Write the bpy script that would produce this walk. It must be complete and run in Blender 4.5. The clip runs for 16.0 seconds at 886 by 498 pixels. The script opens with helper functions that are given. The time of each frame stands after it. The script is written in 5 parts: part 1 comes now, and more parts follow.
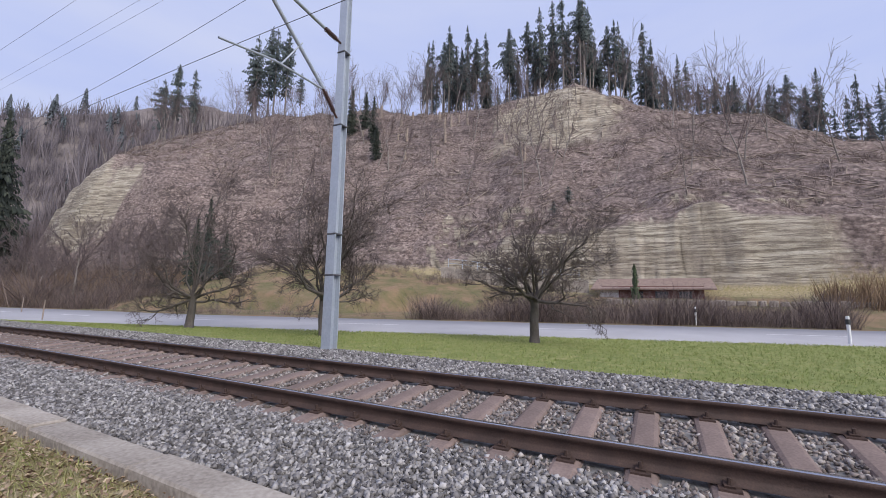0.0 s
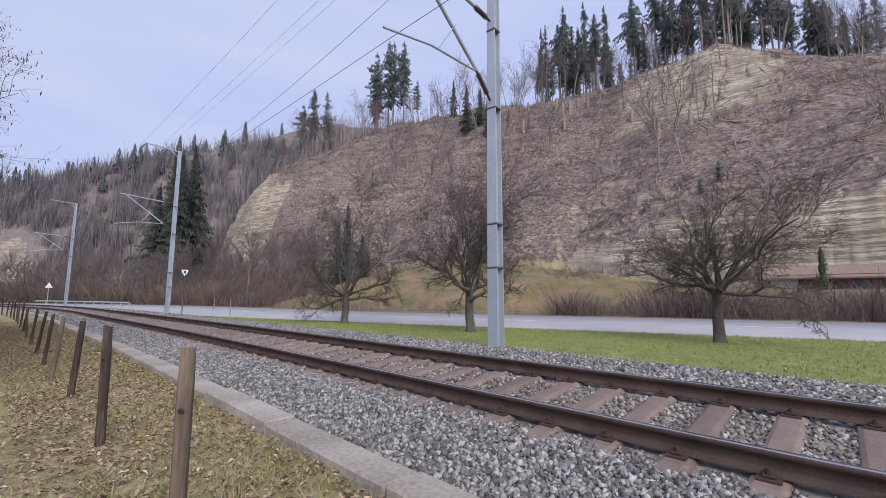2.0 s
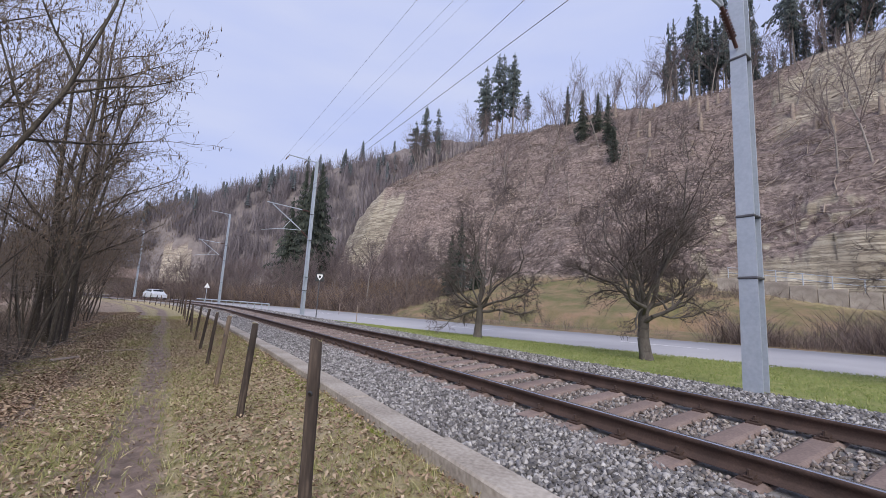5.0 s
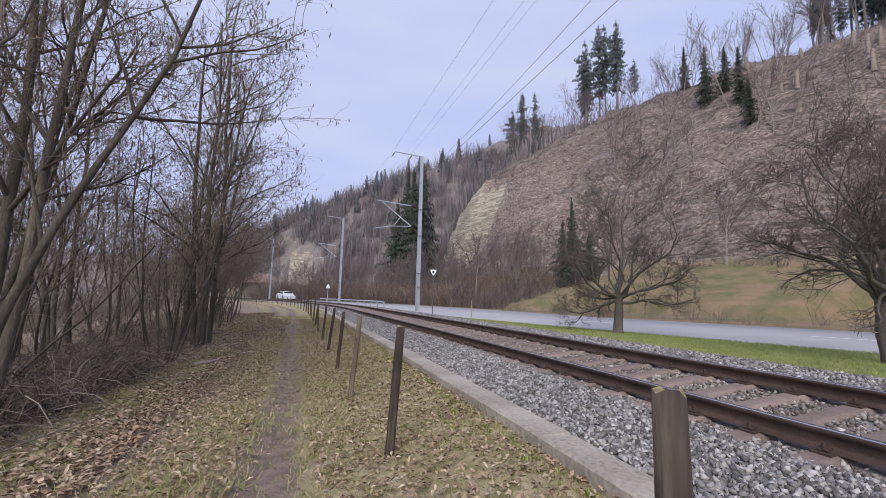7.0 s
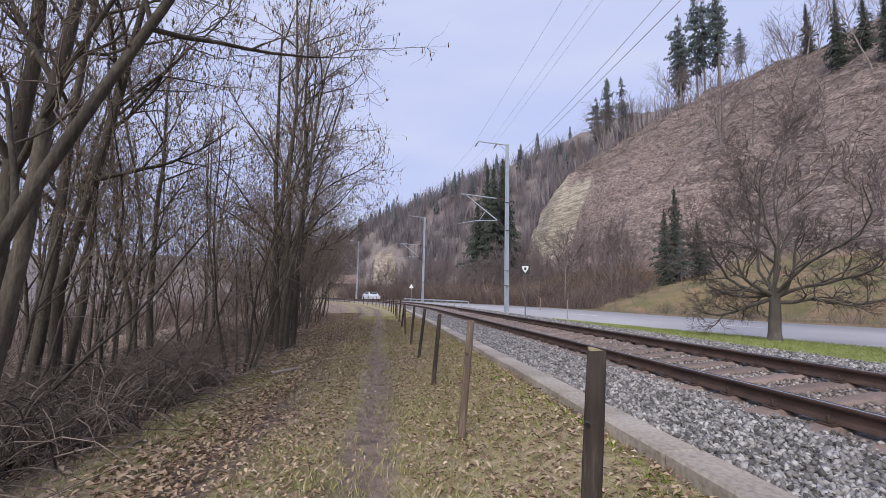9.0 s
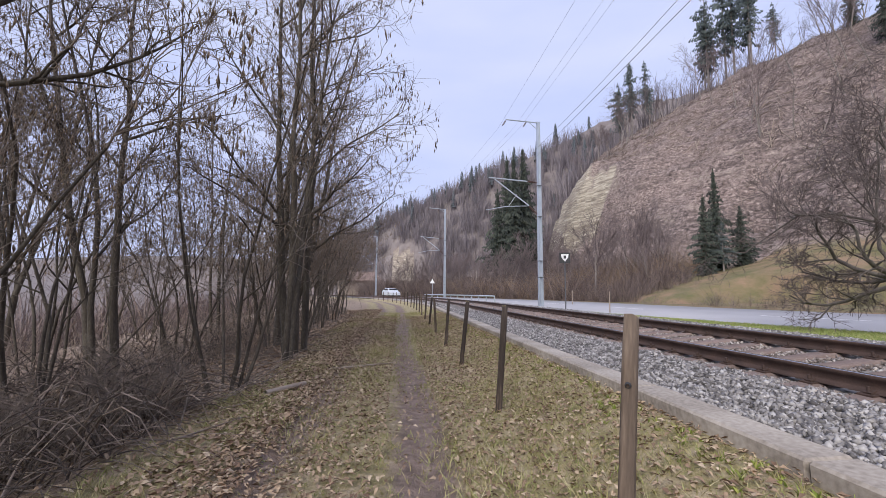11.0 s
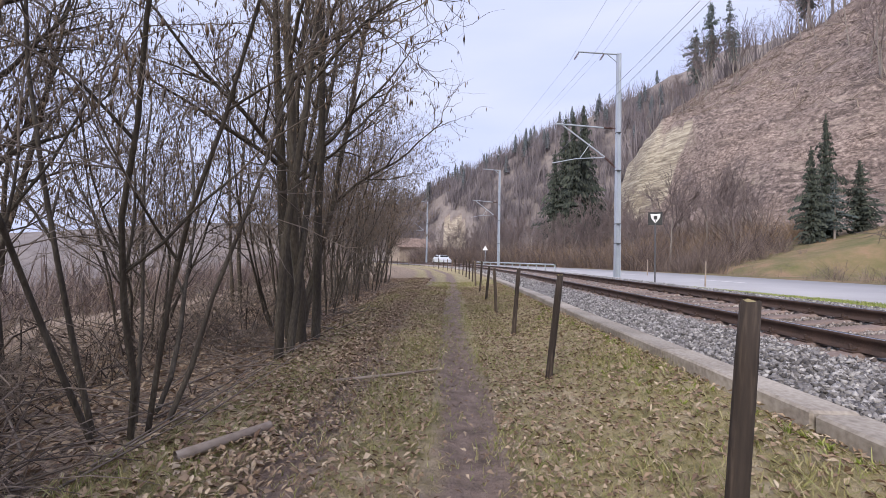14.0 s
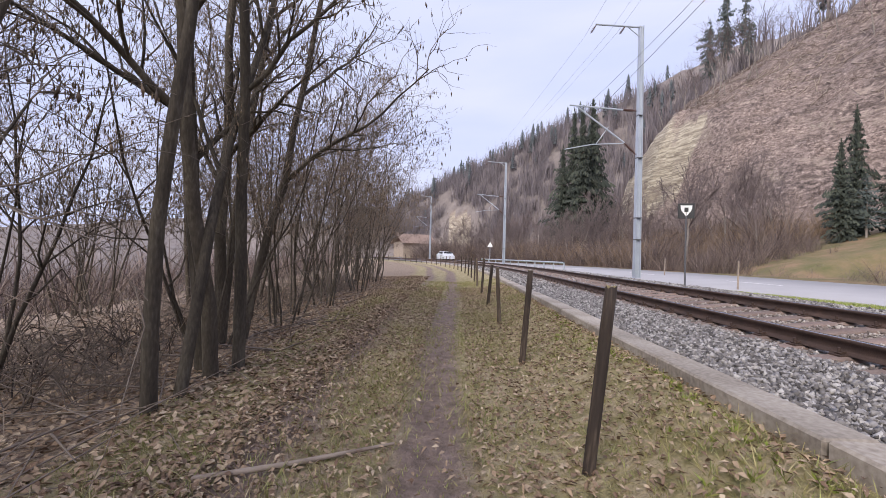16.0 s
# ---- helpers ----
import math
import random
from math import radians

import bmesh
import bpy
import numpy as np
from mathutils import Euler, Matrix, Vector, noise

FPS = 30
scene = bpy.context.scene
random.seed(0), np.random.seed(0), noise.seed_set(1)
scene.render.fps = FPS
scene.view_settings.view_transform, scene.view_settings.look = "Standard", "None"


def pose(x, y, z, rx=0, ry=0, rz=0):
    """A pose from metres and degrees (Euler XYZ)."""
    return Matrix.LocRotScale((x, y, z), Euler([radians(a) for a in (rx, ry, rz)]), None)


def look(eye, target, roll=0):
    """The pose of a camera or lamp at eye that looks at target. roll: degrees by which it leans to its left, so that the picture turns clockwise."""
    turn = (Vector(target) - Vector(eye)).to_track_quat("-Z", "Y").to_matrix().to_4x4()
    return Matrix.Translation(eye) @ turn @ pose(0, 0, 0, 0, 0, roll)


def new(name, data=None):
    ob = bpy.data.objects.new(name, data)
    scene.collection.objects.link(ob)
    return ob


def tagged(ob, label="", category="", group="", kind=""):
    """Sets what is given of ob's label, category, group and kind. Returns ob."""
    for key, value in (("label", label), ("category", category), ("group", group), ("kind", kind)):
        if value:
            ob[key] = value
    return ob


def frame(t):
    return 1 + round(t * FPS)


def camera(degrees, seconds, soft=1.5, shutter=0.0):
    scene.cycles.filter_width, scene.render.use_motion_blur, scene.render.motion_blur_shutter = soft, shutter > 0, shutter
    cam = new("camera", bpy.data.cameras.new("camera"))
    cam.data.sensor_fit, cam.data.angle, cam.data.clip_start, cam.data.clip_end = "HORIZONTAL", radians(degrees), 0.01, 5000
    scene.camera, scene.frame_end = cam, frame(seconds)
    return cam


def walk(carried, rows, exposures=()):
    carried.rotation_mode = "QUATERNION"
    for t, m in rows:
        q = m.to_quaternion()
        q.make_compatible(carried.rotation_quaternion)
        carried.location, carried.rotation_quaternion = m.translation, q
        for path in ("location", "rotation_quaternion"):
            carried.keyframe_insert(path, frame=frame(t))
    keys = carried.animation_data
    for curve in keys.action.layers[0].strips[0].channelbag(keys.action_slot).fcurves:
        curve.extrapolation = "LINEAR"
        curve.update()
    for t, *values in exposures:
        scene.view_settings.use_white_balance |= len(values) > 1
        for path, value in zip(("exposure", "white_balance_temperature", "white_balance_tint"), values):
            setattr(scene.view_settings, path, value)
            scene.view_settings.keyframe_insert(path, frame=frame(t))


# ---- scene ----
cam = camera(93.0, 16.0, soft=0.5)
PATH = [
    (0, (0.844, 2.756, 1.457), (2.603, 3.672, 1.715), 1.0),
    (0.5, (0.859, 2.986, 1.417), (2.52, 4.076, 1.645), 1.3),
    (1, (0.88, 3.242, 1.424), (2.441, 4.474, 1.643), 1.1),
    (1.5, (0.847, 3.539, 1.434), (2.358, 4.829, 1.66), 0.5),
    (2, (0.885, 3.862, 1.411), (2.329, 5.226, 1.645), 0.3),
    (2.5, (0.879, 4.179, 1.407), (2.266, 5.598, 1.663), -0.2),
    (3, (0.857, 4.526, 1.394), (2.175, 6.004, 1.673), -0.2),
    (3.5, (0.918, 4.895, 1.384), (2.15, 6.449, 1.645), 0.5),
    (4, (0.901, 5.252, 1.375), (2.068, 6.855, 1.643), 1.5),
    (6.5, (0.869, 7.267, 1.354), (1.662, 9.086, 1.604), 2.8),
    (7, (0.908, 7.645, 1.329), (1.553, 9.524, 1.565), 1.5),
    (7.5, (0.939, 8.069, 1.311), (1.525, 9.967, 1.541), 0.6),
    (8, (0.913, 8.515, 1.306), (1.385, 10.445, 1.532), 0.5),
    (8.5, (0.935, 8.928, 1.301), (1.274, 10.887, 1.525), -1.0),
    (9, (0.885, 9.355, 1.292), (1.168, 11.322, 1.519), 1.3),
    (11.5, (0.692, 11.764, 1.165), (0.823, 13.75, 1.356), -0.6),
    (12, (0.69, 12.146, 1.172), (0.706, 14.141, 1.312), -0.3),
    (12.5, (0.697, 12.624, 1.139), (0.654, 14.62, 1.251), 1.7),
    (13, (0.717, 13.057, 1.17), (0.675, 15.055, 1.25), 0.5),
    (13.5, (0.757, 13.544, 1.152), (0.711, 15.542, 1.219), 0.9),
    (14, (0.741, 13.996, 1.171), (0.702, 15.995, 1.221), 1.1),
    (14.5, (0.812, 14.439, 1.174), (0.772, 16.438, 1.225), 0.3),
    (15, (0.838, 14.895, 1.175), (0.795, 16.894, 1.216), 0.5),
    (15.5, (0.953, 15.356, 1.172), (0.899, 17.354, 1.208), -0.3),
    (16, (0.963, 15.786, 1.183), (0.898, 17.784, 1.216), 1.6),
]

# the plan is drawn in units of SCALE metres; the last lines of the file bring it to metres
SCALE = 1.35
walk(cam, [(t, look(Vector(eye) * SCALE, Vector(target) * SCALE, roll)) for t, eye, target, roll in PATH], [(0, 0.14, 6500, 10), (6.5, 0.16, 6550, 10), (9, 0.2, 6600, 10), (12, 0.42, 6620, 10), (16, 0.52, 6950, 11)])

# ---- light ----
world = bpy.data.worlds.new("overcast_sky")
scene.world = world
world.use_nodes = True
wn, wl = world.node_tree.nodes, world.node_tree.links
wn.clear()
sky = wn.new("ShaderNodeTexSky")
sky.sky_type, sky.sun_disc = "NISHITA", False
sky.sun_elevation, sky.sun_rotation = radians(32), radians(200)
sky.dust_density, sky.air_density = 3.0, 1.0
veil = wn.new("ShaderNodeMix")
veil.data_type = "RGBA"
veil.inputs[0].default_value = 0.93
wtc = wn.new("ShaderNodeTexCoord")
wmap = wn.new("ShaderNodeMapping")
wmap.inputs["Scale"].default_value = (1.2, 1.2, 5.0)
wno = wn.new("ShaderNodeTexNoise")
wno.inputs["Scale"].default_value, wno.inputs["Detail"].default_value = 1.6, 5
wramp = wn.new("ShaderNodeValToRGB")
wramp.color_ramp.elements[0].position, wramp.color_ramp.elements[1].position = 0.3, 0.75
wramp.color_ramp.elements[0].color = (5.6, 6.5, 10.3, 1)
wramp.color_ramp.elements[1].color = (7.0, 7.6, 10.3, 1)
wbg = wn.new("ShaderNodeBackground")
wbg.inputs[1].default_value = 0.083
wout = wn.new("ShaderNodeOutputWorld")
wl.new(wtc.outputs["Generated"], wmap.inputs[0])
wl.new(wmap.outputs[0], wno.inputs[0])
wl.new(wno.outputs[0], wramp.inputs[0])
wl.new(sky.outputs[0], veil.inputs[6])
wl.new(wramp.outputs[0], veil.inputs[7])
wl.new(veil.outputs[2], wbg.inputs[0])
wl.new(wbg.outputs[0], wout.inputs[0])
sun = new("sun", bpy.data.lights.new("sun", "SUN"))
sun.data.energy, sun.data.angle, sun.data.color = 2.6, radians(40), (1, 0.96, 0.9)
sun.matrix_world = look((-30, -40, 45), (0, 10, 0))


# ---- materials ----
def noise_mat(name, stops, scale=4.0, fine=40.0, rough=0.9, bump=0.4, metal=0.0, stretch=(1, 1, 1), vary=0.0, dist=0.02):
    """Two-scale noise over a colour ramp, with bump; vary shifts the brightness from object to object."""
    m = bpy.data.materials.new(name)
    m.use_nodes = True
    n, l = m.node_tree.nodes, m.node_tree.links
    b = n["Principled BSDF"]
    b.inputs["Roughness"].default_value, b.inputs["Metallic"].default_value = rough, metal
    tc = n.new("ShaderNodeTexCoord")
    mp = n.new("ShaderNodeMapping")
    mp.inputs["Scale"].default_value = stretch
    l.new(tc.outputs["Object"], mp.inputs[0])
    big, small = n.new("ShaderNodeTexNoise"), n.new("ShaderNodeTexNoise")
    big.inputs["Scale"].default_value, big.inputs["Detail"].default_value = scale, 4
    small.inputs["Scale"].default_value, small.inputs["Detail"].default_value = fine, 3
    l.new(mp.outputs[0], big.inputs[0])
    l.new(mp.outputs[0], small.inputs[0])
    mix = n.new("ShaderNodeMath")
    mix.operation = "MULTIPLY_ADD"
    mix.inputs[1].default_value = 0.45
    l.new(small.outputs[0], mix.inputs[0])
    half = n.new("ShaderNodeMath")
    half.operation = "MULTIPLY"
    half.inputs[1].default_value = 0.55
    l.new(big.outputs[0], half.inputs[0])
    l.new(half.outputs[0], mix.inputs[2])
    ramp = n.new("ShaderNodeValToRGB")
    els = ramp.color_ramp.elements
    while len(els) < len(stops):
        els.new(0.5)
    for e, (p, c) in zip(els, stops):
        e.position, e.color = p, (*c, 1)
    l.new(mix.outputs[0], ramp.inputs[0])
    out = ramp.outputs[0]
    if vary:
        oi, hsv = n.new("ShaderNodeObjectInfo"), n.new("ShaderNodeHueSaturation")
        mr = n.new("ShaderNodeMapRange")
        mr.inputs[3].default_value, mr.inputs[4].default_value = 1 - vary, 1 + vary
        l.new(oi.outputs["Random"], mr.inputs[0])
        l.new(mr.outputs[0], hsv.inputs["Value"])
        l.new(out, hsv.inputs["Color"])
        out = hsv.outputs[0]
    l.new(out, b.inputs["Base Color"])
    if bump:
        bp = n.new("ShaderNodeBump")
        bp.inputs["Strength"].default_value, bp.inputs["Distance"].default_value = bump, dist
        l.new(mix.outputs[0], bp.inputs["Height"])
        l.new(bp.outputs[0], b.inputs["Normal"])
    return m


def island_mat(name, stops, rough=0.85, bump=0.0):
    """Colour by island of the mesh: every stone, leaf or blade has its own tone."""
    m = bpy.data.materials.new(name)
    m.use_nodes = True
    n, l = m.node_tree.nodes, m.node_tree.links
    b = n["Principled BSDF"]
    b.inputs["Roughness"].default_value = rough
    g = n.new("ShaderNodeNewGeometry")
    ramp = n.new("ShaderNodeValToRGB")
    els = ramp.color_ramp.elements
    while len(els) < len(stops):
        els.new(0.5)
    for e, (p, c) in zip(els, stops):
        e.position, e.color = p, (*c, 1)
    l.new(g.outputs["Random Per Island"], ramp.inputs[0])
    no, mu = n.new("ShaderNodeTexNoise"), n.new("ShaderNodeMix")
    tc = n.new("ShaderNodeTexCoord")
    l.new(tc.outputs["Object"], no.inputs[0])
    no.inputs["Scale"].default_value = 30
    mu.data_type, mu.blend_type = "RGBA", "OVERLAY"
    mu.inputs[0].default_value = 0.5
    l.new(ramp.outputs[0], mu.inputs[6])
    l.new(no.outputs[0], mu.inputs[7])
    l.new(mu.outputs[2], b.inputs["Base Color"])
    return m


STEEL = noise_mat("galvanised_steel", [(0.3, (0.36, 0.40, 0.46)), (0.7, (0.50, 0.54, 0.60))], 1.5, 25, 0.5, 0.05, 0.35)
DARK_STEEL = noise_mat("dark_strut_steel", [(0.3, (0.07, 0.07, 0.08)), (0.7, (0.16, 0.16, 0.17))], 5, 60, 0.6, 0.1, 0.3)
INSULATOR = noise_mat("brown_insulator", [(0.3, (0.06, 0.03, 0.025)), (0.7, (0.12, 0.06, 0.05))], 8, 60, 0.3, 0.05)
WIRE = noise_mat("weathered_copper_wire", [(0.3, (0.10, 0.10, 0.12)), (0.7, (0.2, 0.2, 0.22))], 3, 30, 0.6, 0)
RUST = noise_mat("rusty_rail_side", [(0.3, (0.035, 0.022, 0.018)), (0.55, (0.075, 0.045, 0.035)), (0.8, (0.13, 0.08, 0.06))], 6, 90, 0.75, 0.3, 0.1)
SHINE = noise_mat("polished_rail_head", [(0.3, (0.33, 0.33, 0.36)), (0.7, (0.6, 0.6, 0.64))], 2, 60, 0.25, 0.02, 0.9, (1, 0.05, 1))
SLEEPER = noise_mat("brown_sleeper", [(0.25, (0.11, 0.08, 0.07)), (0.5, (0.20, 0.145, 0.125)), (0.75, (0.29, 0.22, 0.19))], 3, 45, 0.85, 0.3, 0, (1, 1, 1), 0.18)
CONCRETE = noise_mat("weathered_concrete_kerb", [(0.28, (0.16, 0.13, 0.105)), (0.48, (0.34, 0.295, 0.25)), (0.7, (0.50, 0.445, 0.385))], 1.6, 30, 0.9, 0.4, 0, (1, 1, 1), 0.1)
POST_WOOD = noise_mat("weathered_post_wood", [(0.25, (0.035, 0.025, 0.02)), (0.5, (0.13, 0.095, 0.07)), (0.75, (0.26, 0.20, 0.15))], 9, 60, 0.9, 0.7, 0, (1, 1, 0.12), 0.25)
DARK_WOOD = noise_mat("dark_post_wood", [(0.25, (0.015, 0.012, 0.01)), (0.5, (0.05, 0.036, 0.028)), (0.75, (0.16, 0.12, 0.09))], 9, 60, 0.9, 0.7, 0, (1, 1, 0.12), 0.25)
END_GRAIN = noise_mat("pale_cut_end", [(0.3, (0.16, 0.13, 0.07)), (0.7, (0.36, 0.30, 0.16))], 20, 90, 0.9, 0.4)
BARK = noise_mat("grey_brown_bark", [(0.25, (0.03, 0.024, 0.019)), (0.5, (0.08, 0.066, 0.051)), (0.75, (0.18, 0.157, 0.12))], 7, 60, 0.95, 0.8, 0, (1, 1, 0.25), 0.2)
ORCHARD_BARK = noise_mat("orchard_bark", [(0.25, (0.05, 0.042, 0.038)), (0.5, (0.11, 0.095, 0.085)), (0.75, (0.2, 0.18, 0.16))], 7, 60, 0.95, 0.8, 0, (1, 1, 0.3), 0.1)
TWIG = noise_mat("thin_brown_twigs", [(0.3, (0.125, 0.10, 0.083)), (0.7, (0.29, 0.235, 0.195))], 1.5, 20, 0.9, 0, 0, (1, 1, 1), 0.2)
ORCHARD_TWIG = noise_mat("mauve_grey_twigs", [(0.3, (0.07, 0.054, 0.05)), (0.7, (0.155, 0.122, 0.113))], 1.0, 12, 0.9, 0)
MAUVE_TWIG = noise_mat("mauve_far_twigs", [(0.3, (0.11, 0.085, 0.085)), (0.7, (0.21, 0.165, 0.16))], 0.4, 5, 0.95, 0, 0, (1, 1, 1), 0.2)
PALE_BARK = noise_mat("pale_beech_bark", [(0.3, (0.17, 0.145, 0.125)), (0.7, (0.34, 0.30, 0.27))], 1.5, 9, 0.9, 0.1, 0, (1, 1, 1), 0.2)
CATKIN = island_mat("hanging_catkins", [(0, (0.10, 0.07, 0.05)), (0.6, (0.19, 0.135, 0.09)), (1, (0.30, 0.22, 0.15))])
# ridge conifers: needle green paled and blued, a light haze put into the colour
NEEDLES = island_mat("haze_paled_needles", [(0, (0.04, 0.056, 0.056)), (0.5, (0.07, 0.09, 0.086)), (1, (0.115, 0.138, 0.125))])
# darker needle copy for the slope spruces, with shade put into its colour
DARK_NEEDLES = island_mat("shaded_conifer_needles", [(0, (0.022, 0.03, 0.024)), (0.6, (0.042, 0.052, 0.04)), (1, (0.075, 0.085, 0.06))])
# distance haze over the far conifers is mixed into this needle colour
FAR_NEEDLES = island_mat("haze_tinted_needles", [(0, (0.075, 0.09, 0.10)), (0.6, (0.105, 0.122, 0.13)), (1, (0.14, 0.158, 0.166))])
# far woods: twig tones carry the haze of the distance in their colour
FAR_TWIG = island_mat("haze_tinted_twigs", [(0, (0.12, 0.102, 0.112)), (0.6, (0.17, 0.147, 0.158)), (1, (0.25, 0.218, 0.228))])
SCRUB = island_mat("winter_scrub", [(0, (0.06, 0.043, 0.038)), (0.35, (0.115, 0.084, 0.078)), (0.7, (0.185, 0.14, 0.13)), (1, (0.29, 0.225, 0.185))])
ORANGE_SCRUB = island_mat("rusty_winter_scrub", [(0, (0.13, 0.085, 0.05)), (0.5, (0.23, 0.15, 0.085)), (1, (0.34, 0.24, 0.15))])
BRAMBLE = island_mat("dark_bramble_shoots", [(0, (0.04, 0.03, 0.025)), (0.5, (0.12, 0.09, 0.073)), (1, (0.33, 0.26, 0.21))])
MOSS = island_mat("bright_moss", [(0, (0.14, 0.19, 0.03)), (0.6, (0.24, 0.29, 0.05)), (1, (0.38, 0.38, 0.12))])
STONES = island_mat("ballast_stones", [(0, (0.075, 0.068, 0.066)), (0.3, (0.16, 0.148, 0.145)), (0.7, (0.29, 0.272, 0.265)), (1, (0.47, 0.445, 0.43))])
RUSTY_STONES = island_mat("rusty_ballast_stones", [(0, (0.09, 0.07, 0.06)), (0.4, (0.19, 0.155, 0.14)), (0.8, (0.31, 0.265, 0.24)), (1, (0.46, 0.42, 0.39))])
BED = noise_mat("ballast_bed", [(0.3, (0.07, 0.065, 0.06)), (0.5, (0.19, 0.18, 0.175)), (0.7, (0.36, 0.34, 0.335))], 1.2, 13, 0.9, 1.0, dist=0.05)
GRASS = island_mat("winter_grass_blades", [(0, (0.24, 0.21, 0.08)), (0.35, (0.38, 0.32, 0.16)), (0.65, (0.20, 0.24, 0.06)), (1, (0.52, 0.44, 0.26))])
LAWN_BLADES = island_mat("lawn_blades", [(0, (0.15, 0.20, 0.05)), (0.6, (0.25, 0.30, 0.085)), (1, (0.42, 0.40, 0.18))])
LEAVES = island_mat("fallen_leaves", [(0, (0.15, 0.09, 0.06)), (0.4, (0.29, 0.20, 0.13)), (0.8, (0.40, 0.295, 0.20)), (1, (0.54, 0.43, 0.31))])
ASPHALT = noise_mat("grey_asphalt", [(0.3, (0.33, 0.32, 0.335)), (0.7, (0.42, 0.41, 0.425))], 0.6, 60, 0.85, 0.15)
WHITE = noise_mat("white_paint", [(0.3, (0.68, 0.68, 0.68)), (0.7, (0.82, 0.82, 0.82))], 4, 40, 0.6, 0.05)
BLACK = noise_mat("black_paint", [(0.3, (0.02, 0.02, 0.022)), (0.7, (0.05, 0.05, 0.05))], 4, 40, 0.6, 0.05)
RED_WALL = noise_mat("dark_red_boards", [(0.3, (0.09, 0.03, 0.025)), (0.7, (0.17, 0.06, 0.05))], 3, 30, 0.8, 0.2, 0, (1, 1, 0.2))
ROOF = noise_mat("brown_roof", [(0.3, (0.20, 0.135, 0.11)), (0.7, (0.34, 0.25, 0.21))], 3, 30, 0.85, 0.3)
PLASTER = noise_mat("pale_plaster", [(0.3, (0.5, 0.48, 0.45)), (0.7, (0.65, 0.63, 0.6))], 2, 30, 0.85, 0.1)
CAR_PAINT = noise_mat("silver_car_paint", [(0.3, (0.62, 0.64, 0.68)), (0.7, (0.7, 0.72, 0.76))], 2, 10, 0.3, 0, 0.3)
GLASS = noise_mat("dark_glass", [(0.3, (0.02, 0.025, 0.03)), (0.7, (0.04, 0.045, 0.05))], 2, 10, 0.08, 0)
RUBBER = noise_mat("rubber", [(0.3, (0.02, 0.02, 0.02)), (0.7, (0.04, 0.04, 0.04))], 9, 50, 0.8, 0.1)
LOG = noise_mat("cut_logs", [(0.3, (0.2, 0.15, 0.12)), (0.7, (0.42, 0.35, 0.29))], 2, 12, 0.9, 0.2)
GREEN_BUSH = island_mat("evergreen_needles", [(0, (0.03, 0.05, 0.022)), (0.6, (0.06, 0.085, 0.04)), (1, (0.1, 0.13, 0.06))])


# ---- mesh helpers ----
def mk(name, verts, faces, mat, smooth=False):
    """A mesh from arrays: verts (n, 3), faces (m, k)."""
    verts, faces = np.asarray(verts, dtype=np.float32), np.asarray(faces, dtype=np.int32)
    me = bpy.data.meshes.new(name)
    me.vertices.add(len(verts))
    me.vertices.foreach_set("co", verts.ravel())
    k = faces.shape[1]
    me.loops.add(faces.size)
    me.loops.foreach_set("vertex_index", faces.ravel())
    me.polygons.add(len(faces))
    me.polygons.foreach_set("loop_start", np.arange(0, faces.size, k, dtype=np.int32))
    me.polygons.foreach_set("loop_total", np.full(len(faces), k, dtype=np.int32))
    if smooth:
        me.polygons.foreach_set("use_smooth", np.ones(len(faces), dtype=bool))
    me.update(calc_edges=True)
    me.materials.append(mat)
    return me


def tubes(segs, n):
    """Verts and quads of tapered tubes; segs rows are p0, p1, r0, r1."""
    s = np.asarray(segs, dtype=np.float64)
    p0, p1, r0, r1 = s[:, 0:3], s[:, 3:6], s[:, 6], s[:, 7]
    d = p1 - p0
    d /= np.maximum(np.linalg.norm(d, axis=1, keepdims=True), 1e-6)
    ref = np.where(np.abs(d[:, 2:3]) > 0.9, np.array([[1.0, 0, 0]]), np.array([[0, 0, 1.0]]))
    a = np.cross(d, ref)
    a /= np.linalg.norm(a, axis=1, keepdims=True)
    b = np.cross(d, a)
    ang = np.arange(n) * 2 * np.pi / n
    ring = a[:, None, :] * np.cos(ang)[None, :, None] + b[:, None, :] * np.sin(ang)[None, :, None]
    v = np.concatenate([p0[:, None] + ring * r0[:, None, None], p1[:, None] + ring * r1[:, None, None]], axis=1)
    i = np.arange(n)
    q = np.stack([i, (i + 1) % n, (i + 1) % n + n, i + n], axis=1)
    f = (np.arange(len(s)) * 2 * n)[:, None, None] + q[None]
    return v.reshape(-1, 3), f.reshape(-1, 4)


def part(name, data, parent, label=""):
    ob = new(name, data)
    ob.parent = parent
    return tagged(ob, label)


def from_bm(name, bm, mat):
    me = bpy.data.meshes.new(name)
    bm.to_mesh(me)
    bm.free()
    me.materials.append(mat)
    return me


def box_mesh(name, size, mat, bevel=0.01, shift=(0, 0, 0)):
    bm = bmesh.new()
    bmesh.ops.create_cube(bm, size=1.0, matrix=Matrix.Translation(shift) @ Matrix.Diagonal((*size, 1)))
    if bevel:
        bmesh.ops.bevel(bm, geom=bm.edges[:], offset=bevel, segments=1, affect="EDGES")
    return from_bm(name, bm, mat)


def rod_mesh(name, rows, mat, n=8):
    v, f = tubes(rows, n)
    return mk(name, v, f, mat, True)


def seg(p, q, r0, r1=None):
    return (*p, *q, r0, r0 if r1 is None else r1)


# ---- plan ----
def level(y):
    return np.interp(y, [-20, 2, 9, 12, 14, 18, 22, 30, 60], [0.27, 0.27, 0.24, 0.12, 0.04, 0.02, 0.08, 0.2, 0.3])


def bend(y):
    """How far the line has swung to the left at y."""
    return -0.00155 * np.maximum(0, np.asarray(y, dtype=float) - 31) ** 2.3


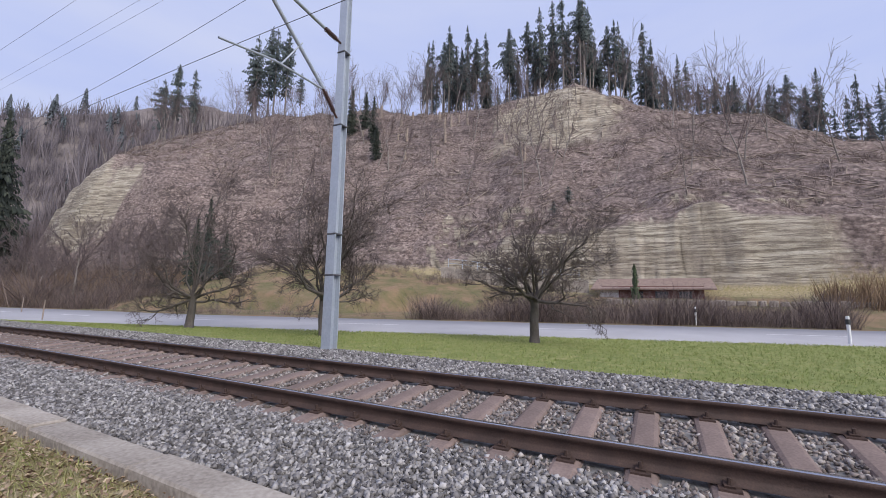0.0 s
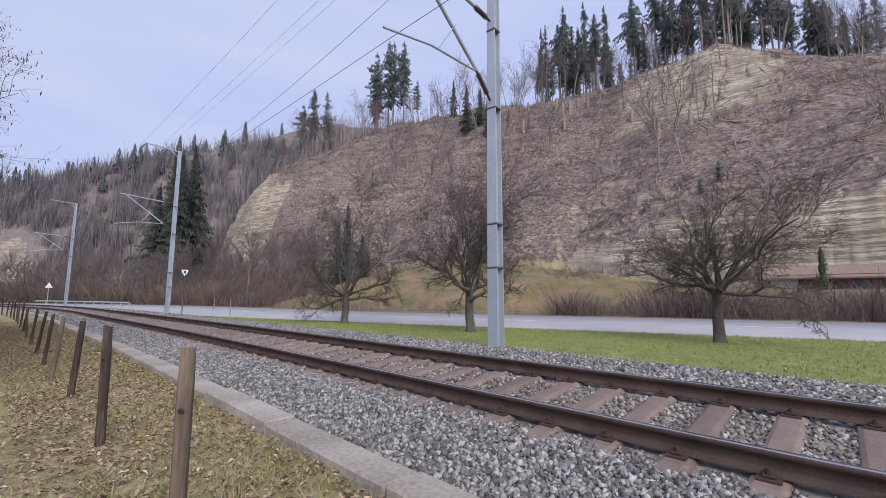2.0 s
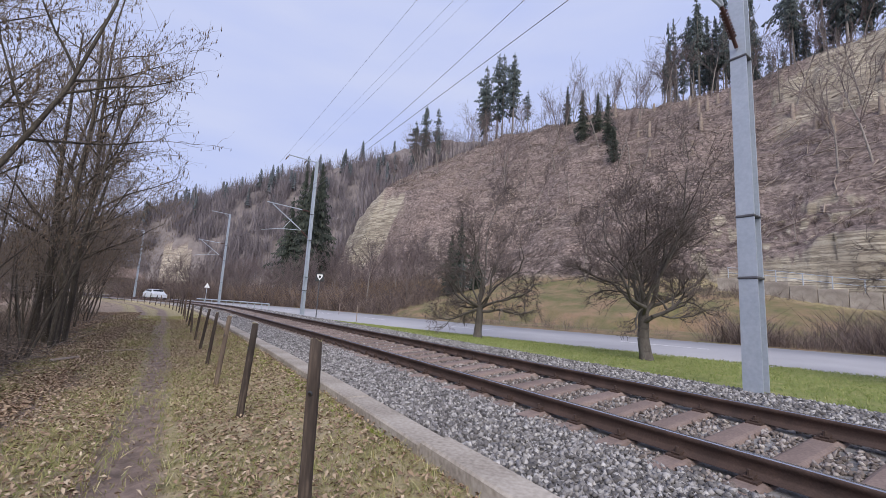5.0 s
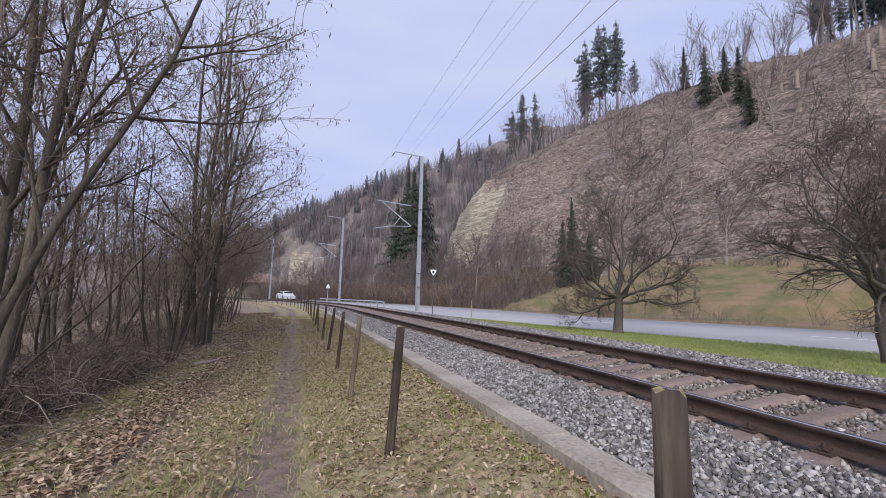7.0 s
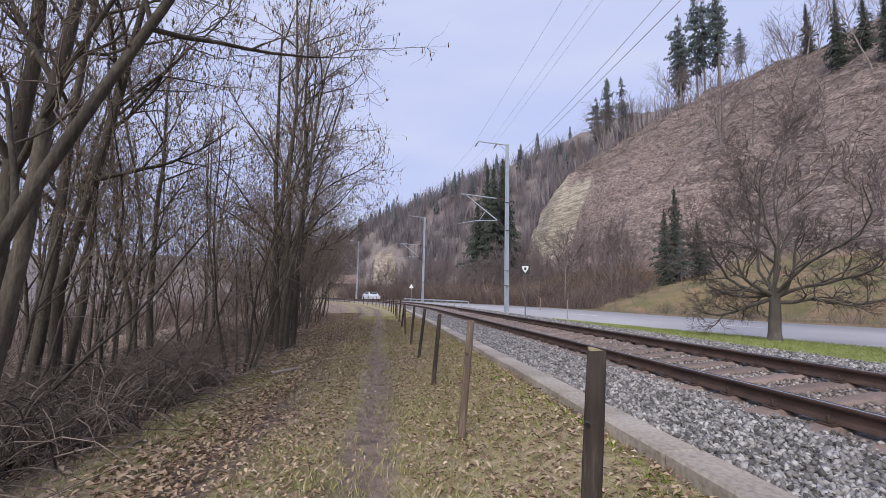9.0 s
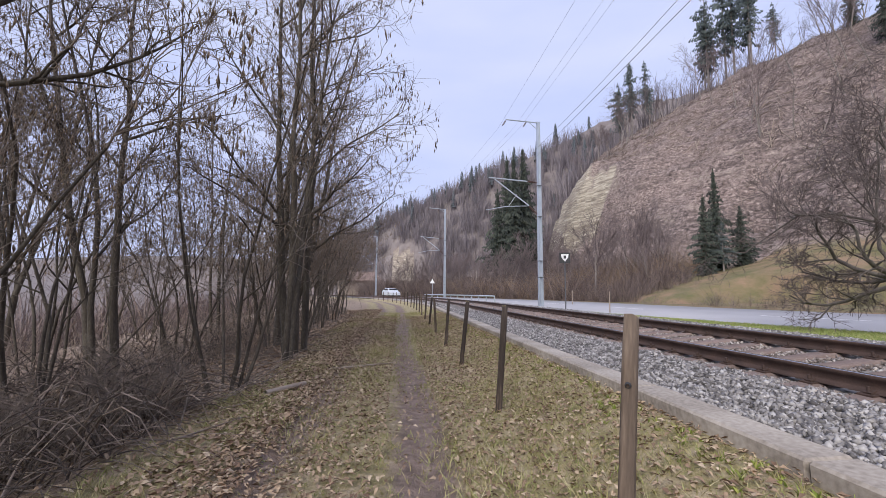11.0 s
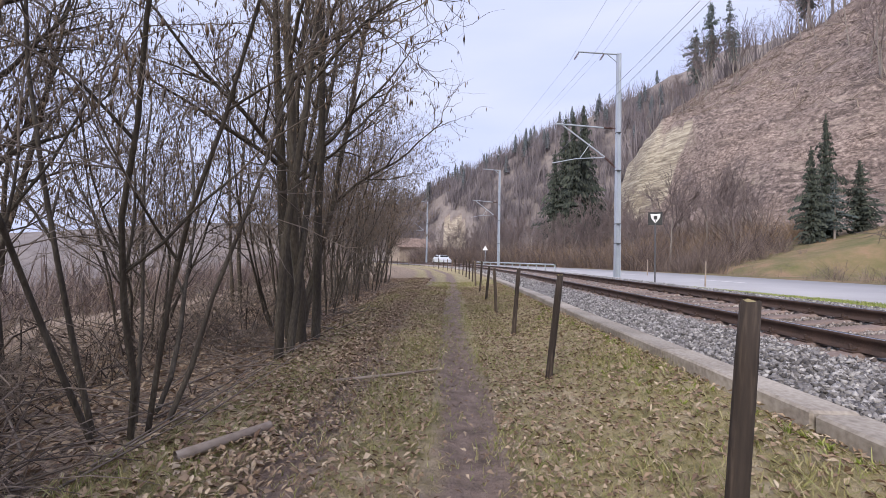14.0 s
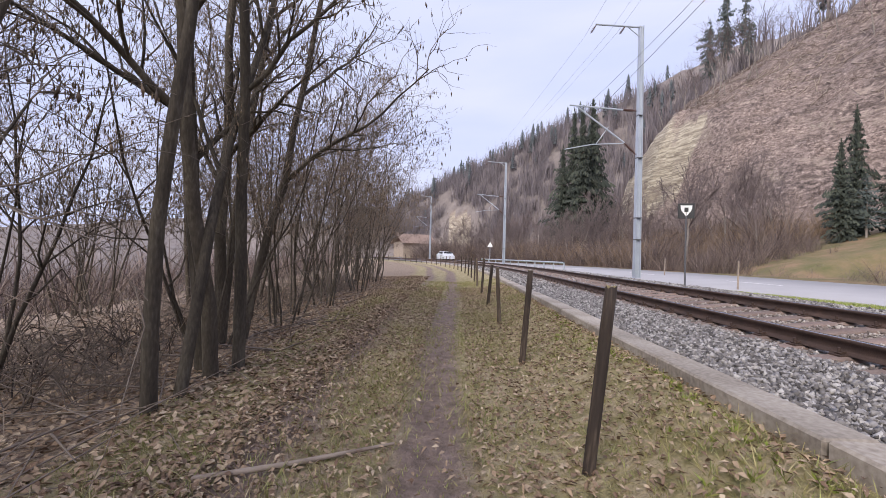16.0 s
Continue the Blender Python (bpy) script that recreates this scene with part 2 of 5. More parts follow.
def kerb_x(y):
    return np.interp(y, [-20, 4, 9, 14, 18, 31], [2.28, 2.30, 2.45, 2.56, 2.56, 2.52]) + bend(y)


def kerb_top(y):
    return np.interp(y, [0, 8, 14, 40], [0.47, 0.46, 0.44, 0.44])


def road_near(y):
    a, b = 18.9 - 0.33 * y, 9.3 + bend(y) * 1.0
    return 0.5 * (a + b + np.sqrt((a - b) ** 2 + 1.5))


HILL_Y = [-90, -60, -20, -8, 5, 15, 24, 40, 57, 80, 92, 105, 118, 140, 400]
HILL = [
    [(30, 0.9), (44, 3), (50, 9), (72, 14), (110, 18)],
    [(30, 0.9), (44, 3), (50, 9), (72, 17), (110, 20)],
    [(30, 0.9), (43, 3), (45, 7.5), (72, 23.5), (110, 27)],
    [(34, 1), (43.5, 3), (44.5, 9.6), (47, 10.5), (72, 29), (110, 32)],
    [(34, 1), (43.5, 3), (44.5, 9.8), (47, 10.5), (66, 27), (72, 34), (110, 38)],
    [(33, 1), (43.5, 3.5), (44.5, 9), (47, 10.5), (63, 26), (66, 31), (70, 38), (74, 41), (110, 44)],
    [(26, 1.0), (32, 2.6), (43.5, 5), (44.5, 7.5), (48, 10), (66, 30), (72, 38), (110, 44)],
    [(20, 0.9), (26, 2.6), (32, 4.4), (44, 9), (72, 39.5), (110, 46)],
    [(20, 0.8), (32, 3.5), (44, 9.5), (48, 15), (59, 30), (72, 43), (110, 52)],
    [(17, 0.8), (28, 4), (36, 10), (40, 22), (59, 38), (72, 46.5), (110, 58)],
    [(15, 0.7), (28, 5), (34, 10), (37, 22), (40, 28), (59, 40), (75, 50), (110, 62)],
    [(14, 0.7), (30, 8), (36, 12), (38, 22), (44, 30), (62, 43), (110, 62)],
    [(20, 1), (38, 9), (46, 24), (60, 39), (90, 54), (130, 64)],
    [(40, 2), (60, 8), (90, 35), (130, 60), (170, 80)],
    [(60, 2), (90, 8), (130, 35), (170, 60), (220, 80)],
]


def far_slope(x, y):
    d = ((x + 30) * 65 + (y - 215) * 90) / 111
    return np.where(d > 0, np.minimum(1.1 * d, np.clip(36 + 0.45 * x, 16, 95) + 0.1 * d), -50), d


def height(x, y):
    """Height of the ground (arrays)."""
    x, y = np.broadcast_arrays(np.asarray(x, dtype=float), np.asarray(y, dtype=float))
    g, o, kx = level(y), bend(y), kerb_x(y)
    rn = road_near(y)
    ramp = np.clip((x - o - 1.5) / np.maximum(kx - o - 1.5, 0.3), 0, 1)
    z = g + (kerb_top(y) - 0.10 - g) * ramp * ramp * (3 - 2 * ramp)
    left = np.minimum(x - o, -1.0) + 1.0
    z = z + np.where(left < 0, np.maximum(left, -5) * 0.06 + np.clip(left + 5, -20, 0) * 0.16, 0)
    right = np.interp(x - o, [2.5, 3.0, 5.9, 8.0], [0.25, 0.28, 0.36, 0.45])
    lawn = 0.45 + (0.30 - 0.45) * np.clip((x - (8 + o)) / np.maximum(rn - 8 - o, 0.5), 0, 1)
    z = np.where(x > kx + 0.15, np.where(x - o < 8, right, lawn), z)
    beyond = x - rn
    z = np.where(beyond > 0, 0.24 + 0.034 * np.minimum(beyond, 7.5), z)
    prof = np.stack([np.interp(x, [p[0] for p in r], [p[1] for p in r], left=-9) for r in HILL])
    k = np.clip(np.searchsorted(HILL_Y, y) - 1, 0, len(HILL_Y) - 2)
    y0, y1 = np.take(HILL_Y, k), np.take(HILL_Y, k + 1)
    w = np.clip((y - y0) / (y1 - y0), 0, 1)
    a = np.take_along_axis(prof, k[None], 0)[0]
    b = np.take_along_axis(prof, k[None] + 1, 0)[0]
    hill = a * (1 - w) + b * w
    foot_ok = beyond > 7.5
    rough = 0.5 * np.sin(x * 0.31 + y * 0.17) + 0.45 * np.sin(x * 0.13 - y * 0.37 + 1) + 0.25 * np.sin(x * 0.9 + y * 0.7) + 0.2 * np.sin(y * 1.1 - x * 0.5)
    hill = hill + np.clip((hill - 3) / 8, 0, 1) * rough * 0.9
    # ledges of the bedded rock
    hill = hill + np.clip((hill - 3) / 4, 0, 1) * 0.26 * np.sin(hill * 2.5 + 0.9 * np.sin(y * 0.23) + 0.5 * np.sin(y * 0.71))
    base = np.where(foot_ok, 0.5 + np.clip(beyond - 7.5, 0, 30) * 0.02, z)
    z = np.where(foot_ok, np.maximum(base, hill), z)
    f, _ = far_slope(x, y)
    z = np.maximum(z, np.where(y > 120, f + rough, -50))
    far_left = np.clip((-x - 160) / 180, 0, 1)
    return z + far_left * 20 * (0.7 + 0.3 * np.sin(y * 0.012))


# ---- ground: one sheet ----
def steps(*runs):
    out = []
    for a, b, d in runs:
        out.extend(np.arange(a, b, d))
    return np.array(out)


gx = steps((-900, -300, 100), (-300, -60, 20), (-60, -14, 2.0), (-14, -3, 0.4), (-3, 3, 0.15), (3, 9, 0.3), (9, 30, 0.7), (30, 42, 1.0), (42, 50, 0.4), (50, 80, 1.0), (80, 180, 4.0), (180, 900.1, 60))
gy = steps((-700, -100, 100), (-100, -20, 3.0), (-20, -2, 0.8), (-2, 30, 0.3), (30, 60, 0.7), (60, 130, 1.0), (130, 320, 4.0), (320, 1000.1, 80))
GX, GY = np.meshgrid(gx, gy)
GZ = height(GX, GY)
rngg = np.random.default_rng(3)
near_zone = (np.abs(GX) < 12) & (GY > -5) & (GY < 45)
GZ = GZ + np.where(near_zone & (GX < kerb_x(GY) - 0.1), (rngg.random(GX.shape) - 0.5) * 0.025, 0)
rut = np.exp(-((GX - bend(GY) - 0.85 - 0.08 * np.sin(GY * 0.5)) / 0.19) ** 2)
rut2 = np.exp(-((GX - bend(GY) + 0.25 - 0.1 * np.sin(GY * 0.4 + 1)) / 0.2) ** 2)
GZ = GZ - 0.045 * rut - 0.02 * rut2
# weathered ledges: the bedded faces step in and out
face = ((GX > 40) & (GX < 50) & (GY > -12) & (GY < 30)) | ((np.abs(GX - 66.5) < 6) & (np.abs(GY - 17) < 11)) | ((np.abs(GX - 37) < 5) & (np.abs(GY - 97) < 13))
bed = np.sin(GZ * 5.1 + 0.8 * np.sin(GY * 0.31)) + 0.8 * np.sin(GZ * 2.3 + 1.3 * np.sin(GY * 0.17 + 1)) + 0.6 * np.sin(GY * 1.9 + GZ * 0.8) * np.sin(GY * 0.57)
GX = GX - np.where(face & (GZ > 3), 0.17 * bed + rngg.normal(0, 0.13, GX.shape), 0)
nx, ny = len(gx), len(gy)
ii = np.arange(nx * ny).reshape(ny, nx)
quads = np.stack([ii[:-1, :-1], ii[:-1, 1:], ii[1:, 1:], ii[1:, :-1]], axis=-1).reshape(-1, 4)
GROUND = bpy.data.materials.new("ground_cover")
ground_me = mk("ground", np.stack([GX, GY, GZ], -1).reshape(-1, 3), quads, GROUND, True)
bx = GX - bend(GY)
bey = GX - road_near(GY)
lawn_w = ((bx > 7.3) & (bey < 0.3)).astype(float)
meadow_w = ((bey > 7.2) & (GZ < 4.2 + 1.5 * ((GY > 22) & (GY < 46))) & (GY > -40)).astype(float) * np.clip((42 - GX) / 3, 0, 1)
mud_w = np.clip(1.3 * rut + 0.75 * rut2 + 0.27 * np.exp(-((GX - bend(GY) - 0.2) / 0.75) ** 4), 0, 1)
litter_w = np.clip((-0.7 - bx) / 0.8, 0, 1) * np.clip((bx + 22) / 8, 0, 1)
slope_x = np.gradient(GZ, axis=1) / np.gradient(GX, axis=1)
slope_y = np.gradient(GZ, axis=0) / np.gradient(GY, axis=0)
steep = np.hypot(slope_x, slope_y)
_, fd = far_slope(GX, GY)
rock_w = np.clip((steep - 1.4) / 0.5, 0, 1) * (GY < 125) * (GX > 30)
patchy = np.sin(GX * 0.9 + GY * 0.35) + np.sin(GY * 0.61 - GZ * 0.8) + np.sin(GZ * 1.7 + GY * 0.2)
rock_w = rock_w * np.clip((GY + 12) / 4, 0.15, 1) * np.where(((GY > 28) & (GY < 84)) | ((GY >= 84) & (GX > 40)), 0.12, 1)
knob = np.exp(-((GY - 17) / 9.0) ** 4 - ((GX - 67.5) / 5.0) ** 4)
rock_w = np.maximum(rock_w, np.clip(knob * 1.5 + 0.2 * patchy * knob, 0, 1))
bluff = np.exp(-((GY - 98) / 9.0) ** 6 - ((GX - 36.3) / 3.4) ** 6) * np.clip((GZ - 7) / 3, 0, 1)
rock_w = np.maximum(rock_w, np.clip(bluff * 1.15 + 0.1 * patchy * bluff, 0, 1))
rock_w = np.clip(rock_w + np.where(rock_w > 0.02, 0.12 * patchy, 0), 0, 1)
rock_w = np.maximum(rock_w, ((np.abs(GX - 2) < 5) & (fd > 3) & (fd < 20) & (GY > 120)).astype(float) * 0.62)
scrub_w = np.maximum(np.clip((GZ - 3.0 - 1.5 * ((GY > 22) & (GY < 46))) / 2.0, 0, 1) * (GX > 10), (GY > 110) * (fd > -8))
field_w = ((GX < -20) | (GY > 122) & (fd > -6) & (rock_w < 0.3)).astype(float)
for nm, cols in (("cover_a", (lawn_w, mud_w, litter_w, meadow_w)), ("cover_b", (rock_w, scrub_w, field_w, np.ones_like(GX)))):
    at = ground_me.color_attributes.new(nm, "FLOAT_COLOR", "POINT")
    at.data.foreach_set("color", np.stack(cols, -1).astype(np.float32).ravel())
ground = tagged(new("ground", ground_me), "valley ground with trodden path, lawn and a cleared steep hillside", "ground", kind="structure")


def ground_nodes(m):
    m.use_nodes = True
    n, l = m.node_tree.nodes, m.node_tree.links
    b = n["Principled BSDF"]
    b.inputs["Roughness"].default_value = 0.95
    tc = n.new("ShaderNodeTexCoord")
    def noise_of(scale, detail=4, stretch=None):
        t = n.new("ShaderNodeTexNoise")
        t.inputs["Scale"].default_value, t.inputs["Detail"].default_value = scale, detail
        t.inputs["Roughness"].default_value = 0.65
        src = tc.outputs["Object"]
        if stretch:
            mp = n.new("ShaderNodeMapping")
            mp.inputs["Scale"].default_value = stretch
            l.new(src, mp.inputs[0])
            src = mp.outputs[0]
        l.new(src, t.inputs[0])
        return t.outputs[0]
    def ramp_of(fac, stops):
        r = n.new("ShaderNodeValToRGB")
        e = r.color_ramp.elements
        while len(e) < len(stops):
            e.new(0.5)
        for x, (p, c) in zip(e, stops):
            x.position, x.color = p, (*c, 1)
        l.new(fac, r.inputs[0])
        return r.outputs[0]
    def mix_of(fac, a, c):
        x = n.new("ShaderNodeMix")
        x.data_type = "RGBA"
        l.new(fac, x.inputs[0])
        l.new(a, x.inputs[6])
        l.new(c, x.inputs[7])
        return x.outputs[2]
    def cover(name):
        a = n.new("ShaderNodeVertexColor")
        a.layer_name = name
        s = n.new("ShaderNodeSeparateColor")
        l.new(a.outputs["Color"], s.inputs[0])
        return (*s.outputs[:3], a.outputs["Alpha"])
    edge = noise_of(2.5, 5)
    def frayed(w):
        x = n.new("ShaderNodeMath")
        x.operation = "ADD"
        l.new(w, x.inputs[0])
        l.new(edge, x.inputs[1])
        y = n.new("ShaderNodeMapRange")
        y.inputs[1].default_value, y.inputs[2].default_value = 0.75, 1.25
        l.new(x.outputs[0], y.inputs[0])
        return y.outputs[0]
    lawn_c, mud_c, lit_c, mea_c = cover("cover_a")
    rock_c, scr_c, fie_c, _ = cover("cover_b")
    fine, mid, wide = noise_of(38, 4), noise_of(7, 5), noise_of(0.35, 6)
    dry = ramp_of(mid, [(0.3, (0.16, 0.145, 0.06)), (0.45, (0.31, 0.26, 0.125)), (0.6, (0.43, 0.345, 0.215)), (0.75, (0.54, 0.445, 0.31))])
    lawn_col = ramp_of(noise_of(3.0, 6), [(0.3, (0.17, 0.21, 0.05)), (0.5, (0.245, 0.275, 0.08)), (0.7, (0.36, 0.34, 0.14))])
    mud = ramp_of(mid, [(0.3, (0.14, 0.10, 0.08)), (0.7, (0.34, 0.25, 0.205))])
    litter = ramp_of(fine, [(0.3, (0.13, 0.092, 0.07)), (0.5, (0.29, 0.215, 0.16)), (0.7, (0.47, 0.37, 0.28))])
    meadow = ramp_of(noise_of(0.5, 6), [(0.36, (0.13, 0.125, 0.05)), (0.5, (0.20, 0.155, 0.08)), (0.62, (0.27, 0.18, 0.11))])
    scrub_a = ramp_of(noise_of(2.0, 10, (1, 0.9, 1.2)), [(0.36, (0.05, 0.038, 0.033)), (0.46, (0.13, 0.098, 0.088)), (0.56, (0.24, 0.182, 0.165)), (0.68, (0.44, 0.365, 0.31))])
    scrub_b = ramp_of(noise_of(2.8, 10, (1, 0.8, 1.3)), [(0.38, (0.08, 0.058, 0.05)), (0.5, (0.22, 0.162, 0.143)), (0.66, (0.45, 0.365, 0.315))])
    scrub = mix_of(ramp_of(noise_of(0.11, 6), [(0.42, (0, 0, 0)), (0.60, (1, 1, 1))]), scrub_a, scrub_b)
    # terraces: dark bands and pale slides coloured in along the bedding
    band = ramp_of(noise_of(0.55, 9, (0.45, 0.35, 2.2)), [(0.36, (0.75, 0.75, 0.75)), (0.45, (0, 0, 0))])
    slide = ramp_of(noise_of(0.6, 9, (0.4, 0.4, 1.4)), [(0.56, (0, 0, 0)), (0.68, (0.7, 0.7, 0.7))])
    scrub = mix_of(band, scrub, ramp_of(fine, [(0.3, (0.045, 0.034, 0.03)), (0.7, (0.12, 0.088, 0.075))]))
    scrub = mix_of(slide, scrub, ramp_of(mid, [(0.3, (0.22, 0.17, 0.145)), (0.7, (0.47, 0.39, 0.33))]))
    rock = ramp_of(noise_of(0.9, 10, (0.5, 0.22, 2.4)), [(0.33, (0.13, 0.105, 0.08)), (0.41, (0.36, 0.31, 0.235)), (0.53, (0.51, 0.45, 0.35)), (0.68, (0.65, 0.59, 0.48))])
    crack = ramp_of(noise_of(1.0, 10, (0.16, 0.13, 3.4)), [(0.40, (1, 1, 1)), (0.455, (0, 0, 0)), (0.475, (0, 0, 0)), (0.52, (1, 1, 1))])
    gap = n.new("ShaderNodeInvert")
    l.new(crack, gap.inputs[1])
    rock = mix_of(gap.outputs[0], rock, ramp_of(fine, [(0.3, (0.11, 0.09, 0.07)), (0.7, (0.27, 0.225, 0.17))]))
    stain = ramp_of(noise_of(0.28, 8), [(0.42, (0, 0, 0)), (0.64, (0.7, 0.7, 0.7))])
    rock = mix_of(stain, rock, ramp_of(noise_of(1.5, 8), [(0.3, (0.12, 0.095, 0.075)), (0.7, (0.36, 0.30, 0.235))]))
    field = ramp_of(wide, [(0.3, (0.15, 0.125, 0.12)), (0.7, (0.25, 0.215, 0.20))])
    c = dry
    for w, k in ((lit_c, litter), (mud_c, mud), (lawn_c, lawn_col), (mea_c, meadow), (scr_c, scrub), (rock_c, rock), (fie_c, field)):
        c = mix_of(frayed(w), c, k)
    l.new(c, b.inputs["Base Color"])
    bp = n.new("ShaderNodeBump")
    bp.inputs["Strength"].default_value, bp.inputs["Distance"].default_value = 0.8, 0.05
    l.new(fine, bp.inputs["Height"])
    bp2 = n.new("ShaderNodeBump")
    bp2.inputs["Strength"].default_value, bp2.inputs["Distance"].default_value = 0.7, 0.22
    l.new(noise_of(1.5, 10, (0.9, 0.7, 1.9)), bp2.inputs["Height"])
    l.new(bp.outputs[0], bp2.inputs["Normal"])
    l.new(bp2.outputs[0], b.inputs["Normal"])


ground_nodes(GROUND)


def top_at(x, y):
    return float(height(np.array([x]), np.array([y]))[0])


# ---- road ----
ry = np.arange(-80, 130, 1.0)
rows = []
for k, (dx, dz) in enumerate(((0.0, -0.05), (0.05, 0.02), (3.6, 0.15), (7.2, 0.26), (7.25, 0.1))):
    rows.append(np.stack([road_near(ry) + dx, ry, 0.27 + dz + 0 * ry], -1))
rv = np.stack(rows, 1)
ri = np.arange(len(ry) * 5).reshape(-1, 5)
rq = np.stack([ri[:-1, :-1], ri[:-1, 1:], ri[1:, 1:], ri[1:, :-1]], -1).reshape(-1, 4)
tagged(new("road", mk("road", rv.reshape(-1, 3), rq, ASPHALT, True)), "smooth pale grey asphalt country road beside the lawn", "road", kind="structure")
for y0 in np.arange(-40, 60, 9.0):
    ys = np.linspace(y0, y0 + 3, 5)
    v = np.concatenate([np.stack([road_near(ys) + 3.55, ys, 0.424 + 0 * ys], -1), np.stack([road_near(ys) + 3.67, ys, 0.428 + 0 * ys], -1)])
    f = [(i, i + 1, i + 6, i + 5) for i in range(4)]
    tagged(new("road_marking", mk("road_marking", v, f, WHITE)), "white painted dash on the grey road", "road marking", "road centre dashes", "structure")

# ---- railway: bed, sleepers, rails ----
GAUGE, RAIL_H, CANT = 1.116, 0.122, 0.097


def near_x(y):
    """The near rail keeps its distance from the kerb."""
    return kerb_x(y) + 1.48


def plane_z(dx):
    """Top of the sleepers, canted up to the outer rail."""
    return 0.497 + CANT * dx


def bed_z(dx, y):
    """Surface of the ballast at dx from the near rail."""
    lo = kerb_x(y) + 0.22 - near_x(y)
    inner = np.interp(dx, [-0.62, -0.40, -0.2, 0.0, GAUGE, 1.5, 1.75, 2.2, 3.2, 3.7, 4.0], [0.445, 0.462, 0.452, 0.462, 0.568, 0.602, 0.612, 0.59, 0.55, 0.48, 0.38])
    edge = np.clip((dx - lo) / (-0.62 - lo), 0, 1)
    return np.where(dx < -0.62, (kerb_top(y) - 0.035) * (1 - edge) + 0.445 * edge, inner)


by = np.arange(-14, 110, 0.5)
pdx = [-1.26, -0.9, -0.62, -0.40, -0.2, 0.0, 0.4, 0.8, GAUGE, 1.5, 1.75, 2.2, 3.2, 3.7, 4.0]
bv = np.stack([np.stack([near_x(by) + dx, by, bed_z(np.full_like(by, dx), by)], -1) for dx in pdx], 1)
bi = np.arange(len(by) * len(pdx)).reshape(-1, len(pdx))
bq = np.stack([bi[:-1, :-1], bi[:-1, 1:], bi[1:, 1:], bi[1:, :-1]], -1).reshape(-1, 4)
tagged(new("ballast_bed", mk("ballast_bed", bv.reshape(-1, 3), bq, BED, True)), "grey crushed stone bed of the railway track", "ballast", kind="structure")

track = tagged(new("railway_track"), "single railway track with rusty rails on brown sleepers in grey ballast", "railway track")


def rail_mesh(dx0):
    """Flat-bottomed rail: foot, web and a head worn bright on top."""
    ys = np.concatenate([np.arange(-14, 31, 1.5), np.arange(31, 110, 1.0)])
    pr = [(-0.052, 0), (-0.050, 0.010), (-0.014, 0.022), (-0.008, 0.034), (-0.008, 0.080), (-0.024, 0.092), (-0.026, 0.112), (-0.020, 0.121), (0.020, 0.121), (0.026, 0.112), (0.024, 0.092), (0.008, 0.080), (0.008, 0.034), (0.014, 0.022), (0.050, 0.010), (0.052, 0)]
    v = np.stack([np.stack([near_x(ys) + dx0 + dx - CANT * dz, ys, plane_z(dx0 + dx) + 0.008 + dz + 0 * ys], -1) for dx, dz in pr], 1)
    k = len(pr)
    i = np.arange(len(ys) * k).reshape(-1, k)
    q = np.stack([i[:-1, :-1], i[:-1, 1:], i[1:, 1:], i[1:, :-1]], -1).reshape(-1, 4)
    me = mk("rail", v.reshape(-1, 3), q, RUST)
    me.materials.append(SHINE)
    idx = np.tile((np.arange(k - 1) == 7).astype(np.int32), len(ys) - 1)
    me.polygons.foreach_set("material_index", idx)
    return me


part("rail", rail_mesh(0.0), track, "rusty steel rail with a polished head")
part("rail", rail_mesh(GAUGE), track, "rusty steel rail with a polished head")


def sleeper_mesh():
    """Steel trough sleeper: rounded top, sloping flanks, ends turned down."""
    bm = bmesh.new()
    L, prof = 1.98, [(-0.115, -0.075), (-0.085, -0.012), (-0.06, 0.0), (0.06, 0.0), (0.085, -0.012), (0.115, -0.075)]
    rings = []
    for x, w, dz in ((-L / 2, 1.12, -0.075), (-L / 2 + 0.05, 1.0, -0.012), (-L / 2 + 0.12, 1.0, 0), (L / 2 - 0.12, 1.0, 0), (L / 2 - 0.05, 1.0, -0.012), (L / 2, 1.12, -0.075)):
        rings.append([bm.verts.new((x, py * w, pz + dz)) for py, pz in prof])
    for a, b in zip(rings, rings[1:]):
        for i in range(5):
            bm.faces.new((a[i], b[i], b[i + 1], a[i + 1]))
    return from_bm("sleeper", bm, SLEEPER)


def clip_mesh():
    """Base plate with two clamps and bolts."""
    bm = bmesh.new()
    bmesh.ops.create_cube(bm, size=1, matrix=Matrix.Diagonal((0.22, 0.11, 0.012, 1)))
    for s in (-1, 1):
        bmesh.ops.create_cube(bm, size=1, matrix=Matrix.Translation((s * 0.062, 0, 0.018)) @ Matrix.Rotation(s * 0.25, 4, "Y") @ Matrix.Diagonal((0.05, 0.055, 0.014, 1)))
        bmesh.ops.create_cone(bm, cap_ends=True, segments=6, radius1=0.014, radius2=0.012, depth=0.045, matrix=Matrix.Translation((s * 0.068, 0, 0.034)))
    return from_bm("rail_fastening", bm, RUST)


SL, CL = sleeper_mesh(), clip_mesh()
PITCH, FIRST = 0.428, 5.48 - 31 * 0.428
y = FIRST
while y < 75:
    ob = part("sleeper", SL, track)
    ob.location = (float(near_x(y)) + GAUGE / 2, y, float(plane_z(GAUGE / 2)) + random.uniform(-0.004, 0.004))
    ob.rotation_euler = (0, -math.atan(CANT), random.uniform(-0.012, 0.012) - math.atan2(float(near_x(y + 0.5) - near_x(y - 0.5)), 1.0))
    if y < 32:
        for x in (0.0, GAUGE):
            c = part("rail_fastening", CL, ob, "rusty bolted rail fastening")
            c.location = (x - GAUGE / 2, 0, 0.006)
    y += PITCH

